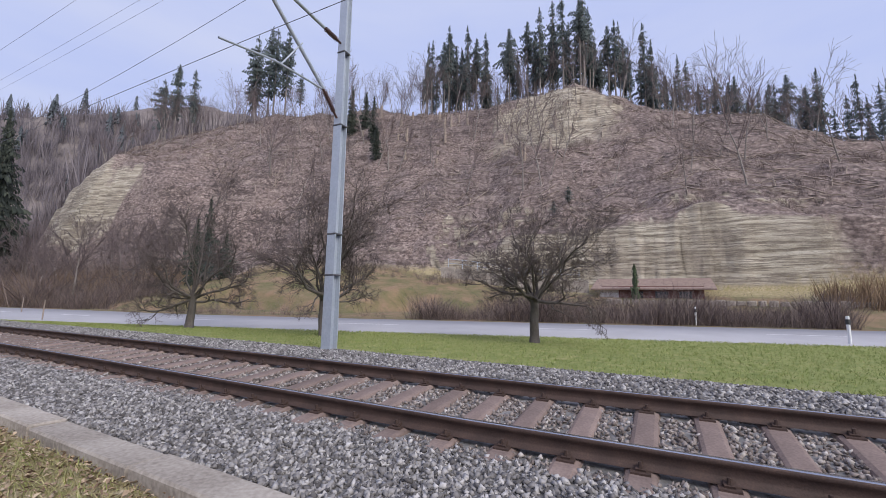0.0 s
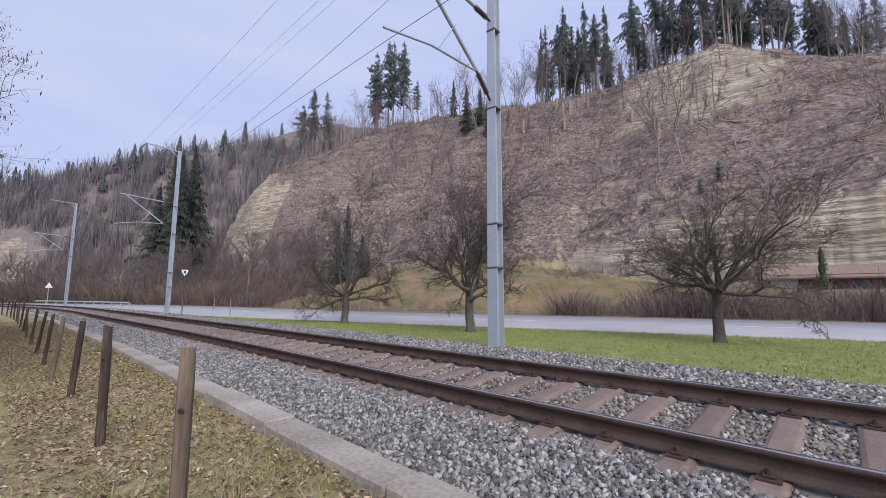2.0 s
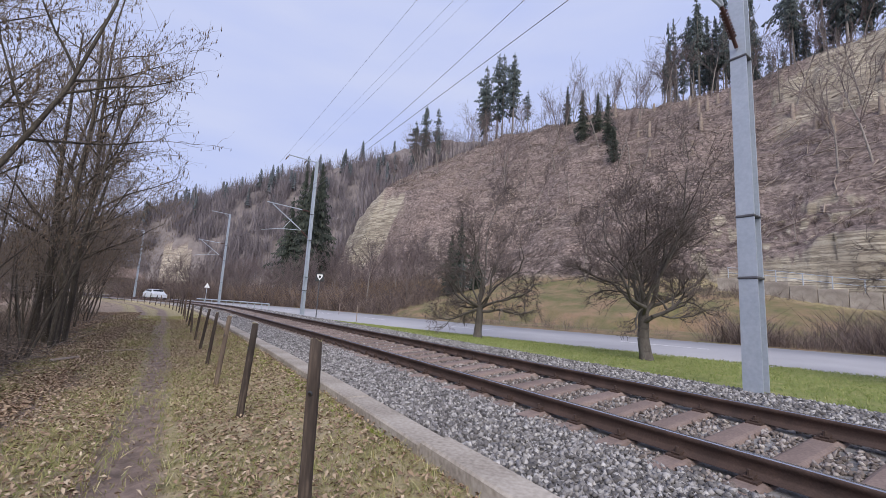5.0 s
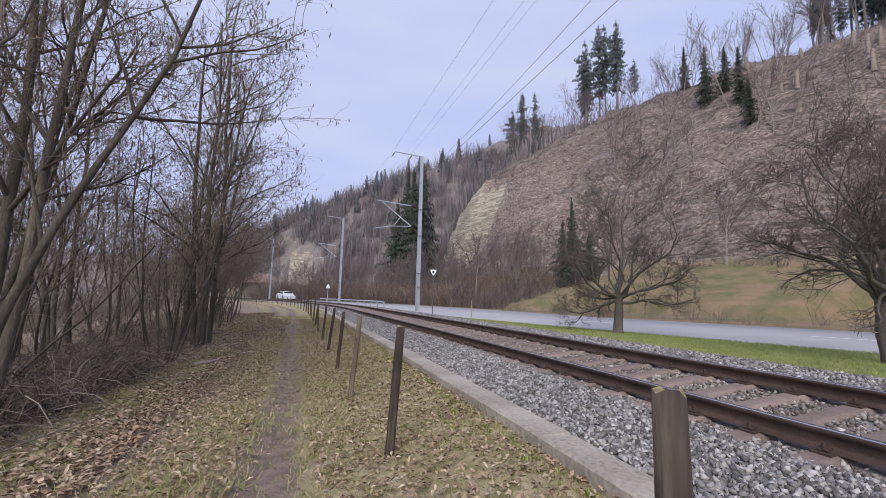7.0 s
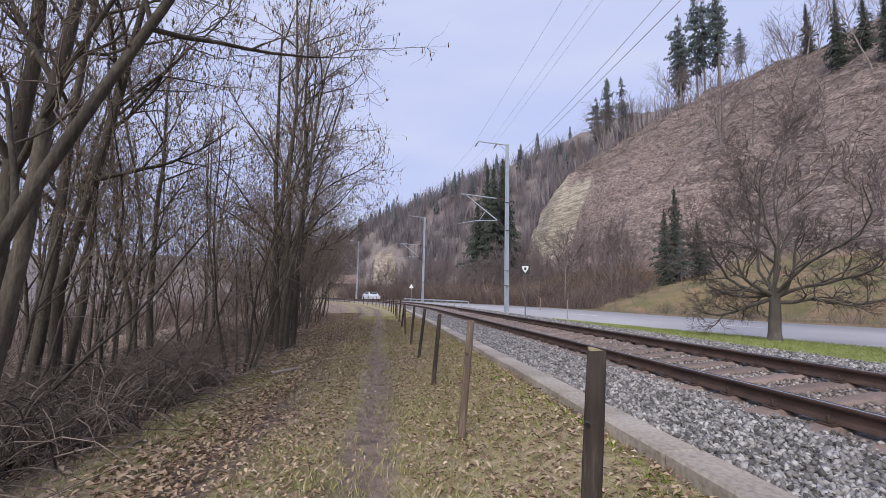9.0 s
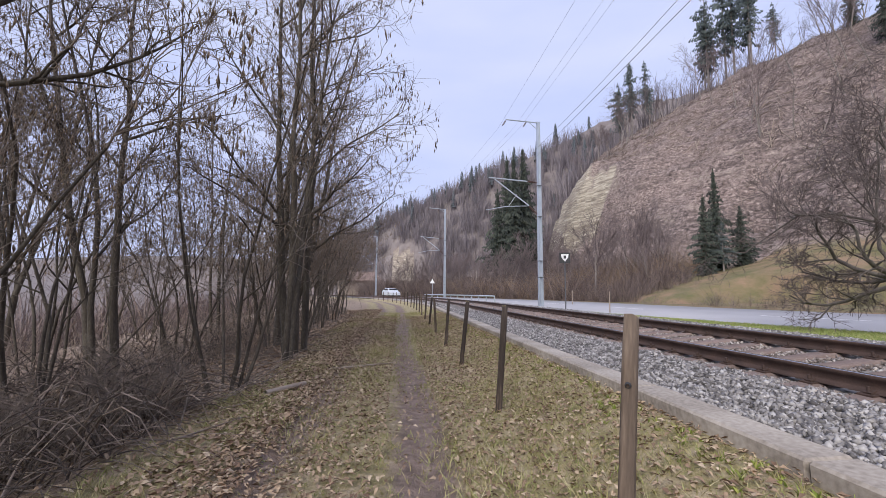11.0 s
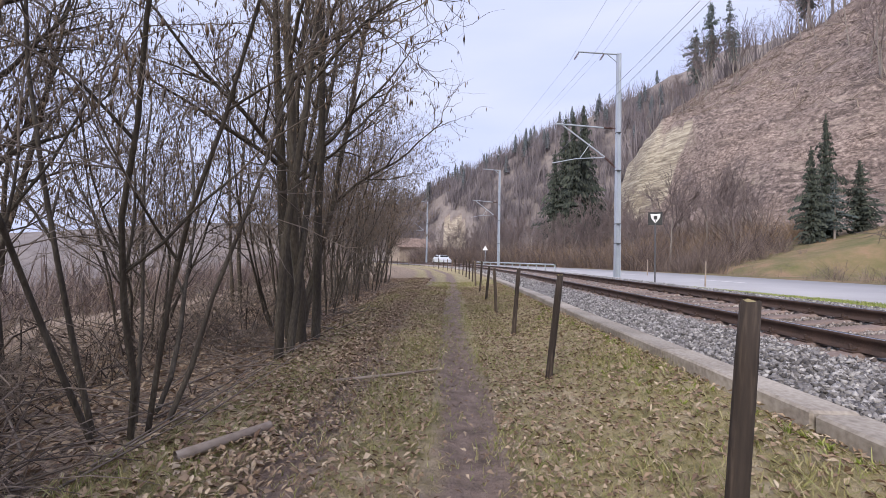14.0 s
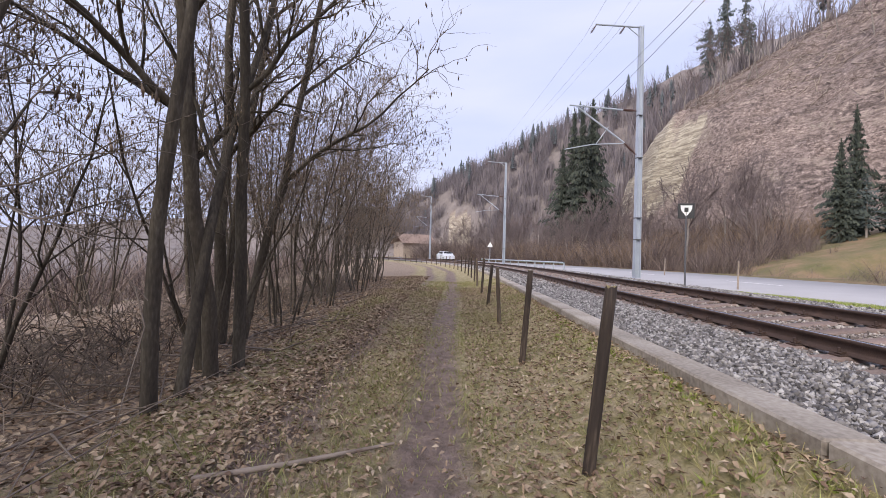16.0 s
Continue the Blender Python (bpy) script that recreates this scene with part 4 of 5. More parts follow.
# ---- bare trees of the hillside ----
def bare_tree(seed, h, r, kids):
    rng = random.Random(seed)
    rows, tips = [[] for _ in range(3)], []
    grow(rows, tips, rng, Vector((0, 0, -0.4)), Vector((rng.uniform(-0.1, 0.1), rng.uniform(-0.1, 0.1), 1)), h, r, 2, 0.55, 0.06, 0.07, 7, kids, 0.2, 0.3)
    for rr in rows:
        for i, q in enumerate(rr):
            rr[i] = (*q[:6], max(q[6], 0.022), max(q[7], 0.015))
    return wood_parts("trunk", rows, PALE_BARK, MAUVE_TWIG, 5, 3, 0.05)


BARE = [bare_tree(90 + i, (9, 11, 8, 7)[i], 0.11, ((5, 7), (6, 9), (10, 13), (10, 13))[i]) for i in range(4)]
BARE_LABEL = "bare pale-stemmed deciduous tree on the hillside"
for i in range(120):
    y = crng.uniform(-25, 108)
    x = crng.uniform(50, 78) if y < 85 else crng.uniform(42, 66)
    set_tree("bare_tree", BARE[crng.randrange(2)], x, y, crng.uniform(0.6, 1.1), BARE_LABEL, "bare trees on the slope")
for i in range(105):
    y = crng.uniform(22, 108)
    x = float(road_near(y)) + 9 + crng.uniform(2, 20) * (1 if y > 30 else 0.6)
    if x > 60 or (y < 46 and x < 36):
        continue
    set_tree("bare_tree", BARE[2 + i % 2], x, y, crng.uniform(0.55, 1.0), "bare mauve-twigged deciduous tree at the foot of the hill", "bare trees at the foot")
for i in range(75):
    y = crng.uniform(-50, 75)
    set_tree("bare_tree", BARE[i % 2], crng.uniform(73, 84), y, crng.uniform(0.55, 1.0), BARE_LABEL, "bare trees on the ridge")
for x, y, s in ((41, 92, 0.9), (42, 90, 0.8), (34, 84, 0.7), (46, 24, 0.5), (47, 20, 0.5), (58, 20, 0.6)):
    set_tree("bare_tree", BARE[3], x, y, s, "dark bare tree leaning over the rock face", "bare trees on the slope")


# ---- scrub, woods and logs too many to count ----
def sprays(name, xs, ys, hs, blades, width, mat, rng, lean=0.6, sink=0.1):
    """Clumps of thin upright shoots on the ground, one mesh."""
    n = len(xs)
    z = height(xs, ys) - sink
    base = np.repeat(np.stack([xs, ys, z], -1), blades, 0)
    hh = np.repeat(hs, blades) * rng.uniform(0.5, 1.1, n * blades)
    a = rng.uniform(0, 6.283, n * blades)
    b = rng.uniform(0, 6.283, n * blades)
    off = rng.normal(0, 0.12, (n * blades, 2)) * np.repeat(hs, blades)[:, None]
    base[:, :2] += off
    d = lean * rng.uniform(0.1, 1, n * blades) * hh
    tip = base + np.stack([np.cos(a) * d, np.sin(a) * d, hh], -1)
    w = width * rng.uniform(0.6, 1.4, n * blades) * np.maximum(np.repeat(hs, blades), 0.3)
    wv = np.stack([np.cos(b) * w, np.sin(b) * w, 0 * w], -1)
    mid = (base * 0.45 + tip * 0.55) + np.stack([0 * w, 0 * w, 0.06 * hh], -1)
    v = np.stack([base - wv * 0.5, base + wv * 0.5, mid + wv * 0.4, tip, mid - wv * 0.4], 1).reshape(-1, 3)
    i = np.arange(n * blades)[:, None] * 5
    f = np.concatenate([i + np.array([[0, 1, 2]]), i + np.array([[0, 2, 4]]), i + np.array([[4, 2, 3]])])
    return mk(name, v, f, mat)


nrng = np.random.default_rng(21)
# main slope
n = 22000
ys = nrng.uniform(-60, 112, n)
xs = np.where(ys > 75, nrng.uniform(28, 78, n), nrng.uniform(36, 80, n))
zz = height(xs, ys)
st = np.abs(height(xs + 0.5, ys) - height(xs - 0.5, ys))
rock = ((xs > 32.5) & (xs < 40) & (ys > 84) & (ys < 108)) | ((np.abs(xs - 67.5) < 4.5) & (np.abs(ys - 17) < 8.5)) | ((xs > 42.5) & (xs < 45.5) & (ys > -10) & (ys < 27))
keep = (zz > 3.2) & (st < 1.7) & (~rock | (nrng.random(n) < 0.1))
xs, ys = xs[keep], ys[keep]
tagged(new("hillside_scrub", sprays("hillside_scrub", xs, ys, nrng.uniform(0.3, 1.2, len(xs)) * (0.6 + 0.5 * np.sin(ys * 0.4 + xs * 0.3) ** 2), 16, 0.015, SCRUB, nrng, 1.0)), "reddish brown winter scrub covering the cleared hillside", "scrub", kind="stuff")
# thicket behind the road
n = 6500
ys = nrng.uniform(-6, 112, n)
ys = np.where((ys > 16) & (ys < 44) & (nrng.random(n) < 0.93), ys + 60, ys)
xs = road_near(ys) + 8.6 + nrng.random(n) ** 1.5 * np.interp(ys, [-6, 10, 18, 30, 45, 60, 112], [5, 6, 3, 2, 8, 20, 26])
tagged(new("roadside_scrub", sprays("roadside_scrub", xs, ys, np.interp(ys, [-6, 12, 18, 40, 50, 112], [0.75, 0.75, 0.45, 0.5, 1.2, 1.5]) * nrng.uniform(0.5, 2.6, n) * (1 + 0.45 * np.sin(ys * 0.9) * np.sin(xs * 0.7 + ys * 0.3)), 24, 0.009, SCRUB, nrng, 1.15)), "dense bare brown thicket behind the road", "scrub", kind="stuff")
n = 1700
ys = nrng.uniform(50, 104, n)
xs = road_near(ys) + 9 + nrng.random(n) * 15
tagged(new("rusty_scrub", sprays("rusty_scrub", xs, ys, nrng.uniform(0.8, 3.0, n), 26, 0.008, ORANGE_SCRUB, nrng, 1.1)), "rusty orange-brown bare bushes behind the road", "scrub", kind="stuff")
n = 260
ys = nrng.uniform(-16, -7, n)
xs = nrng.uniform(36, 41, n)
tagged(new("garden_hedge", sprays("garden_hedge", xs, ys, nrng.uniform(0.8, 2.2, n), 16, 0.02, ORANGE_SCRUB, nrng, 0.5)), "rusty orange hedge beside the garden of the hut", "hedge", kind="stuff")
# brambles on the bank: thin canes that arch over and root again
def canes(name, xs, ys, reach, rise, r, mat, rng):
    m = len(xs)
    a = rng.uniform(0, 6.283, m)
    ln, hi = reach * rng.uniform(0.4, 1.2, m), rise * rng.uniform(0.25, 1.2, m)
    bow = rng.normal(0, 0.25, m)
    rad = r * rng.uniform(0.6, 1.3, m)
    base = height(xs, ys)
    rows, prev = [], None
    for k in range(6):
        t = k / 5
        px = xs + np.cos(a + bow * t) * ln * t
        py = ys + np.sin(a + bow * t) * ln * t
        p = np.stack([px, py, base - 0.03 + hi * 4 * t * (1 - 0.8 * t) * 0.8], -1)
        if prev is not None:
            rows.append(np.concatenate([prev, p, (rad * (1 - 0.12 * k))[:, None], (rad * (0.88 - 0.12 * k))[:, None]], 1))
        prev = p
    v, f = tubes(np.concatenate(rows), 3)
    return mk(name, v, f, mat)


n = 3200
ys = np.where(nrng.random(n) < 0.7, nrng.uniform(8.5, 16.2, n), nrng.uniform(16, 28, n))
xs = -1.25 - np.abs(nrng.normal(0, 1.2, n)) - np.where(ys > 16, 0.9, 0)
tagged(new("bramble_tangle", canes("bramble_tangle", xs, ys, 0.9, 0.5, 0.0075, BRAMBLE, nrng)), "tangled dark brown bramble canes on the leafy bank", "brambles", kind="stuff")
n = 700
ys = nrng.uniform(9, 30, n)
xs = -2.2 - nrng.random(n) * 6
tagged(new("bramble_tangle", canes("bramble_tangle", xs, ys, 1.1, 0.8, 0.0075, BRAMBLE, nrng)), "tall bare bramble shoots behind the alders", "brambles", kind="stuff")
# valley thicket behind the alders
n = 1300
ys = nrng.uniform(-25, 75, n)
xs = -11 - nrng.random(n) * 30
tagged(new("valley_thicket", sprays("valley_thicket", xs, ys, nrng.uniform(1.0, 4.2, n) * (0.7 + 0.5 * np.sin(ys * 0.5) ** 2), 22, 0.011, SCRUB, nrng, 0.9)), "bare brown thicket in the valley behind the path", "thicket", kind="stuff")
# far woods
n = 2600
xs = nrng.uniform(-60, 120, n)
ys = nrng.uniform(105, 300, n)
_, d = far_slope(xs, ys)
keep = ((d > 2) & (d < 75)) | ((ys < 160) & (height(xs, ys) > 6))
keep &= ~((np.abs(xs - 2) < 8) & (d > 0) & (d < 22))
xs, ys = xs[keep], ys[keep]
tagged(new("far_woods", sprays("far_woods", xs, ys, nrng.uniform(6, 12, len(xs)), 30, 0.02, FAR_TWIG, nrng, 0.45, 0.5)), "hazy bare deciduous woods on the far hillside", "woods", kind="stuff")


def far_conifers(count, rng):
    v, f = [], []
    made = 0
    while made < count:
        x, y = rng.uniform(-50, 130), rng.uniform(118, 290)
        d = float(far_slope(np.array([x]), np.array([y]))[1][0])
        if not (30 < d < 75 or (d > 5 and rng.random() < 0.12)):
            continue
        z, h, made = top_at(x, y), rng.uniform(6, 16), made + 1
        for k in range(9):
            t = k / 9
            r0, z0, z1 = (0.17 * h * (1 - t) ** 0.8 + 0.2), z + h * (0.15 + 0.85 * t), z + h * (0.15 + 0.85 * min(t + 0.2, 1.0))
            for i in range(6):
                a = 6.283 * i / 6 + rng.uniform(-0.3, 0.3)
                b = a + 0.8
                n = len(v)
                rr = r0 * rng.uniform(0.7, 1.15)
                v += [(x + rr * math.cos(a), y + rr * math.sin(a), z0 + rng.uniform(-0.3, 0.2)), (x + rr * 0.8 * math.cos(b), y + rr * 0.8 * math.sin(b), z0 + 0.3), (x, y, z1)]
                f.append((n, n + 1, n + 2))
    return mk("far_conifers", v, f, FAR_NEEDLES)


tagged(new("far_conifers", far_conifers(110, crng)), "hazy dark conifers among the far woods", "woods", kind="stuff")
# cut branches and logs
rws = []
for _ in range(2600):
    y = crng.uniform(-50, 105)
    x = crng.uniform(47, 74) if y < 80 else crng.uniform(42, 62)
    a, ln, r = crng.uniform(0, 6.28), crng.uniform(0.8, 3.2), crng.uniform(0.02, 0.065)
    p = Vector((x, y, top_at(x, y) + 0.15))
    x2, y2 = x + math.cos(a) * ln * 0.6, y + math.sin(a) * ln
    q = Vector((x2, y2, top_at(x2, y2) + crng.uniform(0.1, 0.7)))
    rws.append(seg(p, q, r * 1.25, r * 0.7))
tagged(new("cut_branches", rod_mesh("cut_branches", rws, LOG, 4)), "pale cut logs and branches strewn over the cleared slope", "logs", kind="stuff")
for _ in range(22):
    y = crng.uniform(14, 60)
    x = crng.uniform(58, 71)
    h = crng.uniform(0.8, 2.6)
    st = new("tree_stump", rod_mesh("tree_stump", [seg((0, 0, -0.3), (0, 0, h * 0.5), 0.3, 0.24), seg((0, 0, h * 0.5), (0.08, 0, h), 0.24, 0.2), seg((0.08, 0, h), (0.08, 0, h + 0.02), 0.2, 0.01)], LOG, 8))
    st.location = (x, y, top_at(x, y))
    tagged(st, "pale broken tree stump on the cleared slope", "stump", "stumps on the slope")

# ---- ballast stones ----
def stones(name, n, y0, y1, d0, d1, size, mat, rng, track_clear=True):
    ys, dx = rng.uniform(y0, y1, n), rng.uniform(d0, d1, n)
    lo = kerb_x(ys) + 0.26 - near_x(ys)
    dx = np.maximum(dx, lo + rng.uniform(0, 0.1, n))
    z = bed_z(dx, ys)
    if track_clear:
        ph = np.abs((ys - FIRST + PITCH / 2) % PITCH - PITCH / 2)
        on = (ph < 0.085) & (dx > -0.24 + 0.08 * np.sin(ys * 9.0)) & (dx < 1.45) & (rng.random(n) < 0.97)
        on |= (np.abs(dx) < 0.07) | (np.abs(dx - GAUGE) < 0.07)
        ys, dx, z = ys[~on], dx[~on], z[~on]
    m = len(ys)
    c = np.stack([near_x(ys) + dx, ys, z + rng.uniform(-0.012, 0.016, m)], -1)
    e = np.array([(1, 0, 0), (0, 1, 0), (-1, 0, 0), (0, -1, 0), (0, 0, 1), (0, 0, -1)], dtype=float)
    sc = size * rng.uniform(0.6, 1.35, (m, 1, 1)) * rng.uniform(0.55, 1.15, (m, 6, 1))
    v = e[None] * sc + rng.normal(0, size * 0.25, (m, 6, 3))
    a = rng.uniform(0, 6.283, m)
    ca, sa = np.cos(a)[:, None], np.sin(a)[:, None]
    tilt = rng.uniform(-0.8, 0.8, m)
    ct, stt = np.cos(tilt)[:, None], np.sin(tilt)[:, None]
    X, Y, Z = v[..., 0], v[..., 1], v[..., 2] * 0.85
    Y, Z = Y * ct - Z * stt, Y * stt + Z * ct
    v = np.stack([X * ca - Y * sa, X * sa + Y * ca, Z], -1) + c[:, None]
    t = np.array([(0, 1, 4), (1, 2, 4), (2, 3, 4), (3, 0, 4), (1, 0, 5), (2, 1, 5), (3, 2, 5), (0, 3, 5)])
    f = (np.arange(m) * 6)[:, None, None] + t[None]
    return mk(name, v.reshape(-1, 3), f.reshape(-1, 3), mat)


SL_LABEL = "grey crushed ballast stones around the track"
tagged(new("ballast_stones", stones("ballast_stones", 78000, -3.5, 26, -1.25, -0.15, 0.024, STONES, nrng)), SL_LABEL, "ballast", kind="stuff")
tagged(new("ballast_stones", stones("ballast_stones", 62000, -3.5, 26, -0.25, 1.4, 0.023, RUSTY_STONES, nrng)), "rust-tinted ballast stones between the rails", "ballast", kind="stuff")
tagged(new("ballast_stones", stones("ballast_stones", 46000, -3.5, 26, 1.2, 4.0, 0.027, STONES, nrng)), SL_LABEL, "ballast", kind="stuff")
tagged(new("ballast_stones", stones("ballast_stones", 20000, 26, 55, -1.25, 3.9, 0.045, STONES, nrng)), SL_LABEL, "ballast", kind="stuff")

# ---- grass and fallen leaves ----
n = 85000
ys = 2 + 30 * nrng.random(n) ** 1.3
xs = nrng.uniform(-1.2, 2.75, n)
keep = (xs < kerb_x(ys) - 0.02) & (nrng.random(n) > 0.85 * np.exp(-((xs - 0.85) / 0.22) ** 2)) & (nrng.random(n) > 0.6 * np.exp(-((xs + 0.25) / 0.3) ** 2))
xs, ys = xs[keep], ys[keep]
tagged(new("dry_grass", sprays("dry_grass", xs, ys, nrng.uniform(0.025, 0.10, len(xs)) * (0.75 + 0.5 * np.sin(xs * 2.3 + ys) * np.sin(ys * 1.7)), 3, 0.016, GRASS, nrng, 1.6, 0.01)), "short yellowed winter grass beside the path", "grass", kind="stuff")
n = 34000
ys = -5 + 33 * nrng.random(n) ** 1.2
xs = 7.6 + nrng.random(n) * (road_near(ys) - 7.6)
tagged(new("lawn_grass", sprays("lawn_grass", xs, ys, nrng.uniform(0.03, 0.08, n), 3, 0.03, LAWN_BLADES, nrng, 1.3, 0.01)), "short green lawn grass beside the railway", "grass", kind="stuff")


n = 500
ys = nrng.uniform(9, 26, n)
xs = kerb_x(ys) - 0.06 - np.abs(nrng.normal(0, 0.12, n)) * (1 + np.sin(ys * 1.9))
tagged(new("moss_cushion", sprays("moss_cushion", xs, ys, nrng.uniform(0.02, 0.05, n), 8, 0.03, MOSS, nrng, 1.5, 0.005)), "bright green moss along the foot of the kerb", "moss", kind="stuff")


def leaves(name, xs, ys, size, mat, rng):
    m = len(xs)
    c = np.stack([xs, ys, height(xs, ys) + rng.uniform(0.008, 0.035, m)], -1)
    a = rng.uniform(0, 6.283, m)
    l, w = size * rng.uniform(0.6, 1.3, m), size * rng.uniform(0.3, 0.6, m)
    u = np.stack([np.cos(a), np.sin(a), rng.normal(0, 0.35, m)], -1)
    s = np.stack([-np.sin(a), np.cos(a), rng.normal(0, 0.35, m)], -1)
    v = np.stack([c - u * l[:, None], c + s * w[:, None] + np.array([0, 0, 0.008]), c + u * l[:, None], c - s * w[:, None] + np.array([0, 0, 0.008])], 1)
    i = np.arange(m)[:, None] * 4
    f = np.concatenate([i + np.array([[0, 1, 2]]), i + np.array([[0, 2, 3]])])
    return mk(name, v.reshape(-1, 3), f, mat)


n = 52000
ys = 8 + 27 * nrng.random(n) ** 1.1
xs = -0.2 - np.abs(nrng.normal(0, 2.4, n))
keep = (ys > 15.5) | (nrng.random(n) < 0.3) | (xs > -0.9)
xs, ys = xs[keep], ys[keep]
tagged(new("leaf_litter", leaves("leaf_litter", xs, ys, 0.03, LEAVES, nrng)), "brown fallen leaves covering the bank", "leaf litter", kind="stuff")
n = 52000
ys = 5 + 24 * nrng.random(n)
xs = nrng.uniform(-0.6, 2.6, n)
keep = (np.abs(xs - 0.85) > 0.24) | (nrng.random(n) < 0.12)
xs, ys = xs[keep], ys[keep]
tagged(new("leaf_litter", leaves("leaf_litter", xs, ys, 0.022, LEAVES, nrng)), "fallen leaves scattered over the grass", "leaf litter", kind="stuff")
rws = []
for _ in range(420):
    x, y, a, ln = -0.9 - abs(crng.gauss(0, 2.2)), crng.uniform(9, 30), crng.uniform(0, 6.28), crng.uniform(0.3, 1.6)
    x2, y2 = x + math.cos(a) * ln, y + math.sin(a) * ln
    x2 = min(x2, -0.6)
    rws.append(seg((x, y, top_at(x, y) + 0.02), (x2, y2, top_at(x2, y2) + crng.uniform(0.02, 0.35)), crng.uniform(0.004, 0.012), 0.003))
tagged(new("dead_sticks", rod_mesh("dead_sticks", rws, TWIG, 4)), "thin dead sticks lying on the leafy bank", "sticks", kind="stuff")
tagged(new("fallen_branch", rod_mesh("fallen_branch", [seg((-0.32, 17.85, top_at(-0.3, 17.9) + 0.02), (0.1, 18.02, top_at(0.1, 18) + 0.03), 0.016), seg((0.1, 18.02, top_at(0.1, 18) + 0.03), (0.62, 18.32, top_at(0.6, 18.3) + 0.025), 0.016, 0.009)], LOG, 7)), "thin grey fallen branch lying across the path", "branch")
tagged(new("log", rod_mesh("log", [seg((-0.75, 16.3, top_at(-0.7, 16.3) + 0.03), (-0.42, 16.75, top_at(-0.4, 16.7) + 0.04), 0.035, 0.03)], LOG, 8)), "short pale log lying at the path edge", "log")

# ---- roadside things ----
def road_sign(x, y):
    e = new("road_sign")
    e.matrix_world = pose(x, y, top_at(x, y), 0, 0, -12)
    part("pole", rod_mesh("pole", [seg((0, 0, -0.2), (0, 0, 2.2), 0.024)], DARK_STEEL), e, "grey metal pole")
    part("board", box_mesh("board", (0.42, 0.03, 0.42), BLACK, 0.008, (0, 0, 2.2)), e, "black square board")
    bm = bmesh.new()
    pts = [(-0.15, 0.15), (0.15, 0.15), (0.13, 0.02), (0.0, -0.16), (-0.13, 0.02)]
    a = [bm.verts.new((px, -0.022, 2.2 + pz)) for px, pz in pts]
    b = [bm.verts.new((px, -0.017, 2.2 + pz)) for px, pz in pts]
    bm.faces.new(a)
    for i in range(5):
        bm.faces.new((a[i], b[i], b[(i + 1) % 5], a[(i + 1) % 5]))
    part("shield", from_bm("shield", bm, WHITE), e, "white shield shape")
    part("symbol", box_mesh("symbol", (0.1, 0.006, 0.12), BLACK, 0, (0, -0.027, 2.23)), e)
    return tagged(e, "black square sign with a white shield on a thin pole", "sign")


road_sign(7.3, 27.65)


def delineator(x, y):
    e = new("road_delineator")
    e.matrix_world = pose(x, y, top_at(x, y), 0, 0, 30)
    part("post", box_mesh("post", (0.11, 0.07, 1.2), WHITE, 0.015, (0, 0, 0.4)), e, "white plastic post")
    part("band", box_mesh("band", (0.118, 0.078, 0.18), BLACK, 0, (0, 0, 0.8)), e, "black band")
    return tagged(e, "white roadside delineator post with a black band", "delineator", "delineators along the road")


for x, y in ((20.7, -3.0), (27.6, 1.2)):
    delineator(x, y)

for x, y in ((10.6, 30.5), (13.0, 40.5), (21.5, 30.0)):
    ob = new("marker_stake", rod_mesh("marker_stake", [seg((0, 0, -0.2), (0.02, 0, 1.0), 0.03, 0.028), seg((0.02, 0, 1.0), (0.02, 0, 1.03), 0.028, 0.004)], LOG, 7))
    ob.location = (x, y, top_at(x, y))
    tagged(ob, "thin pale wooden marker stake beside the road", "stake", "marker stakes along the road")

def warning_sign(x, y):
    e = new("warning_sign")
    e.matrix_world = pose(x, y, top_at(x, y))
    part("pole", rod_mesh("pole", [seg((0, 0, -0.2), (0, 0, 2.0), 0.03)], STEEL), e, "grey metal pole")
    bm = bmesh.new()
    a = [bm.verts.new((px, -0.03, pz)) for px, pz in ((-0.28, 1.8), (0.28, 1.8), (0, 2.3))]
    d = [bm.verts.new((px, 0.0, pz)) for px, pz in ((-0.28, 1.8), (0.28, 1.8), (0, 2.3))]
    bm.faces.new(a)
    bm.faces.new(d[::-1])
    for i in range(3):
        bm.faces.new((a[i], d[i], d[(i + 1) % 3], a[(i + 1) % 3]))
    part("board", from_bm("board", bm, WHITE), e, "white triangular board")
    return tagged(e, "white triangular railway sign on a grey pole", "sign")


warning_sign(4.3, 58.0)

# pale retaining wall with a rail below the rock
rw = tagged(new("retaining_wall"), "low grey retaining wall with a rail below the rock", "wall", kind="structure")
for i in range(9):
    y = 9.5 + i * 1.7
    ob = part("panel", box_mesh("panel", (0.25, 1.66, 1.5), CONCRETE, 0.02, (0, 0, 0.4)), rw)
    ob.location = (41.2, y, top_at(41.2, y))
    ps = part("rail_post", rod_mesh("rail_post", [seg((0, 0, 1.1), (0, 0, 2.1), 0.04)], STEEL, 6), rw)
    ps.location = (41.2, y, top_at(41.2, y))
for zz in (1.6, 2.05):
    part("rail_bar", rod_mesh("rail_bar", [seg((41.2, 9.5 + i * 1.7, top_at(41.2, 9.5 + i * 1.7) + zz), (41.2, 11.2 + i * 1.7, top_at(41.2, 11.2 + i * 1.7) + zz), 0.03) for i in range(8)], STEEL, 6), rw)

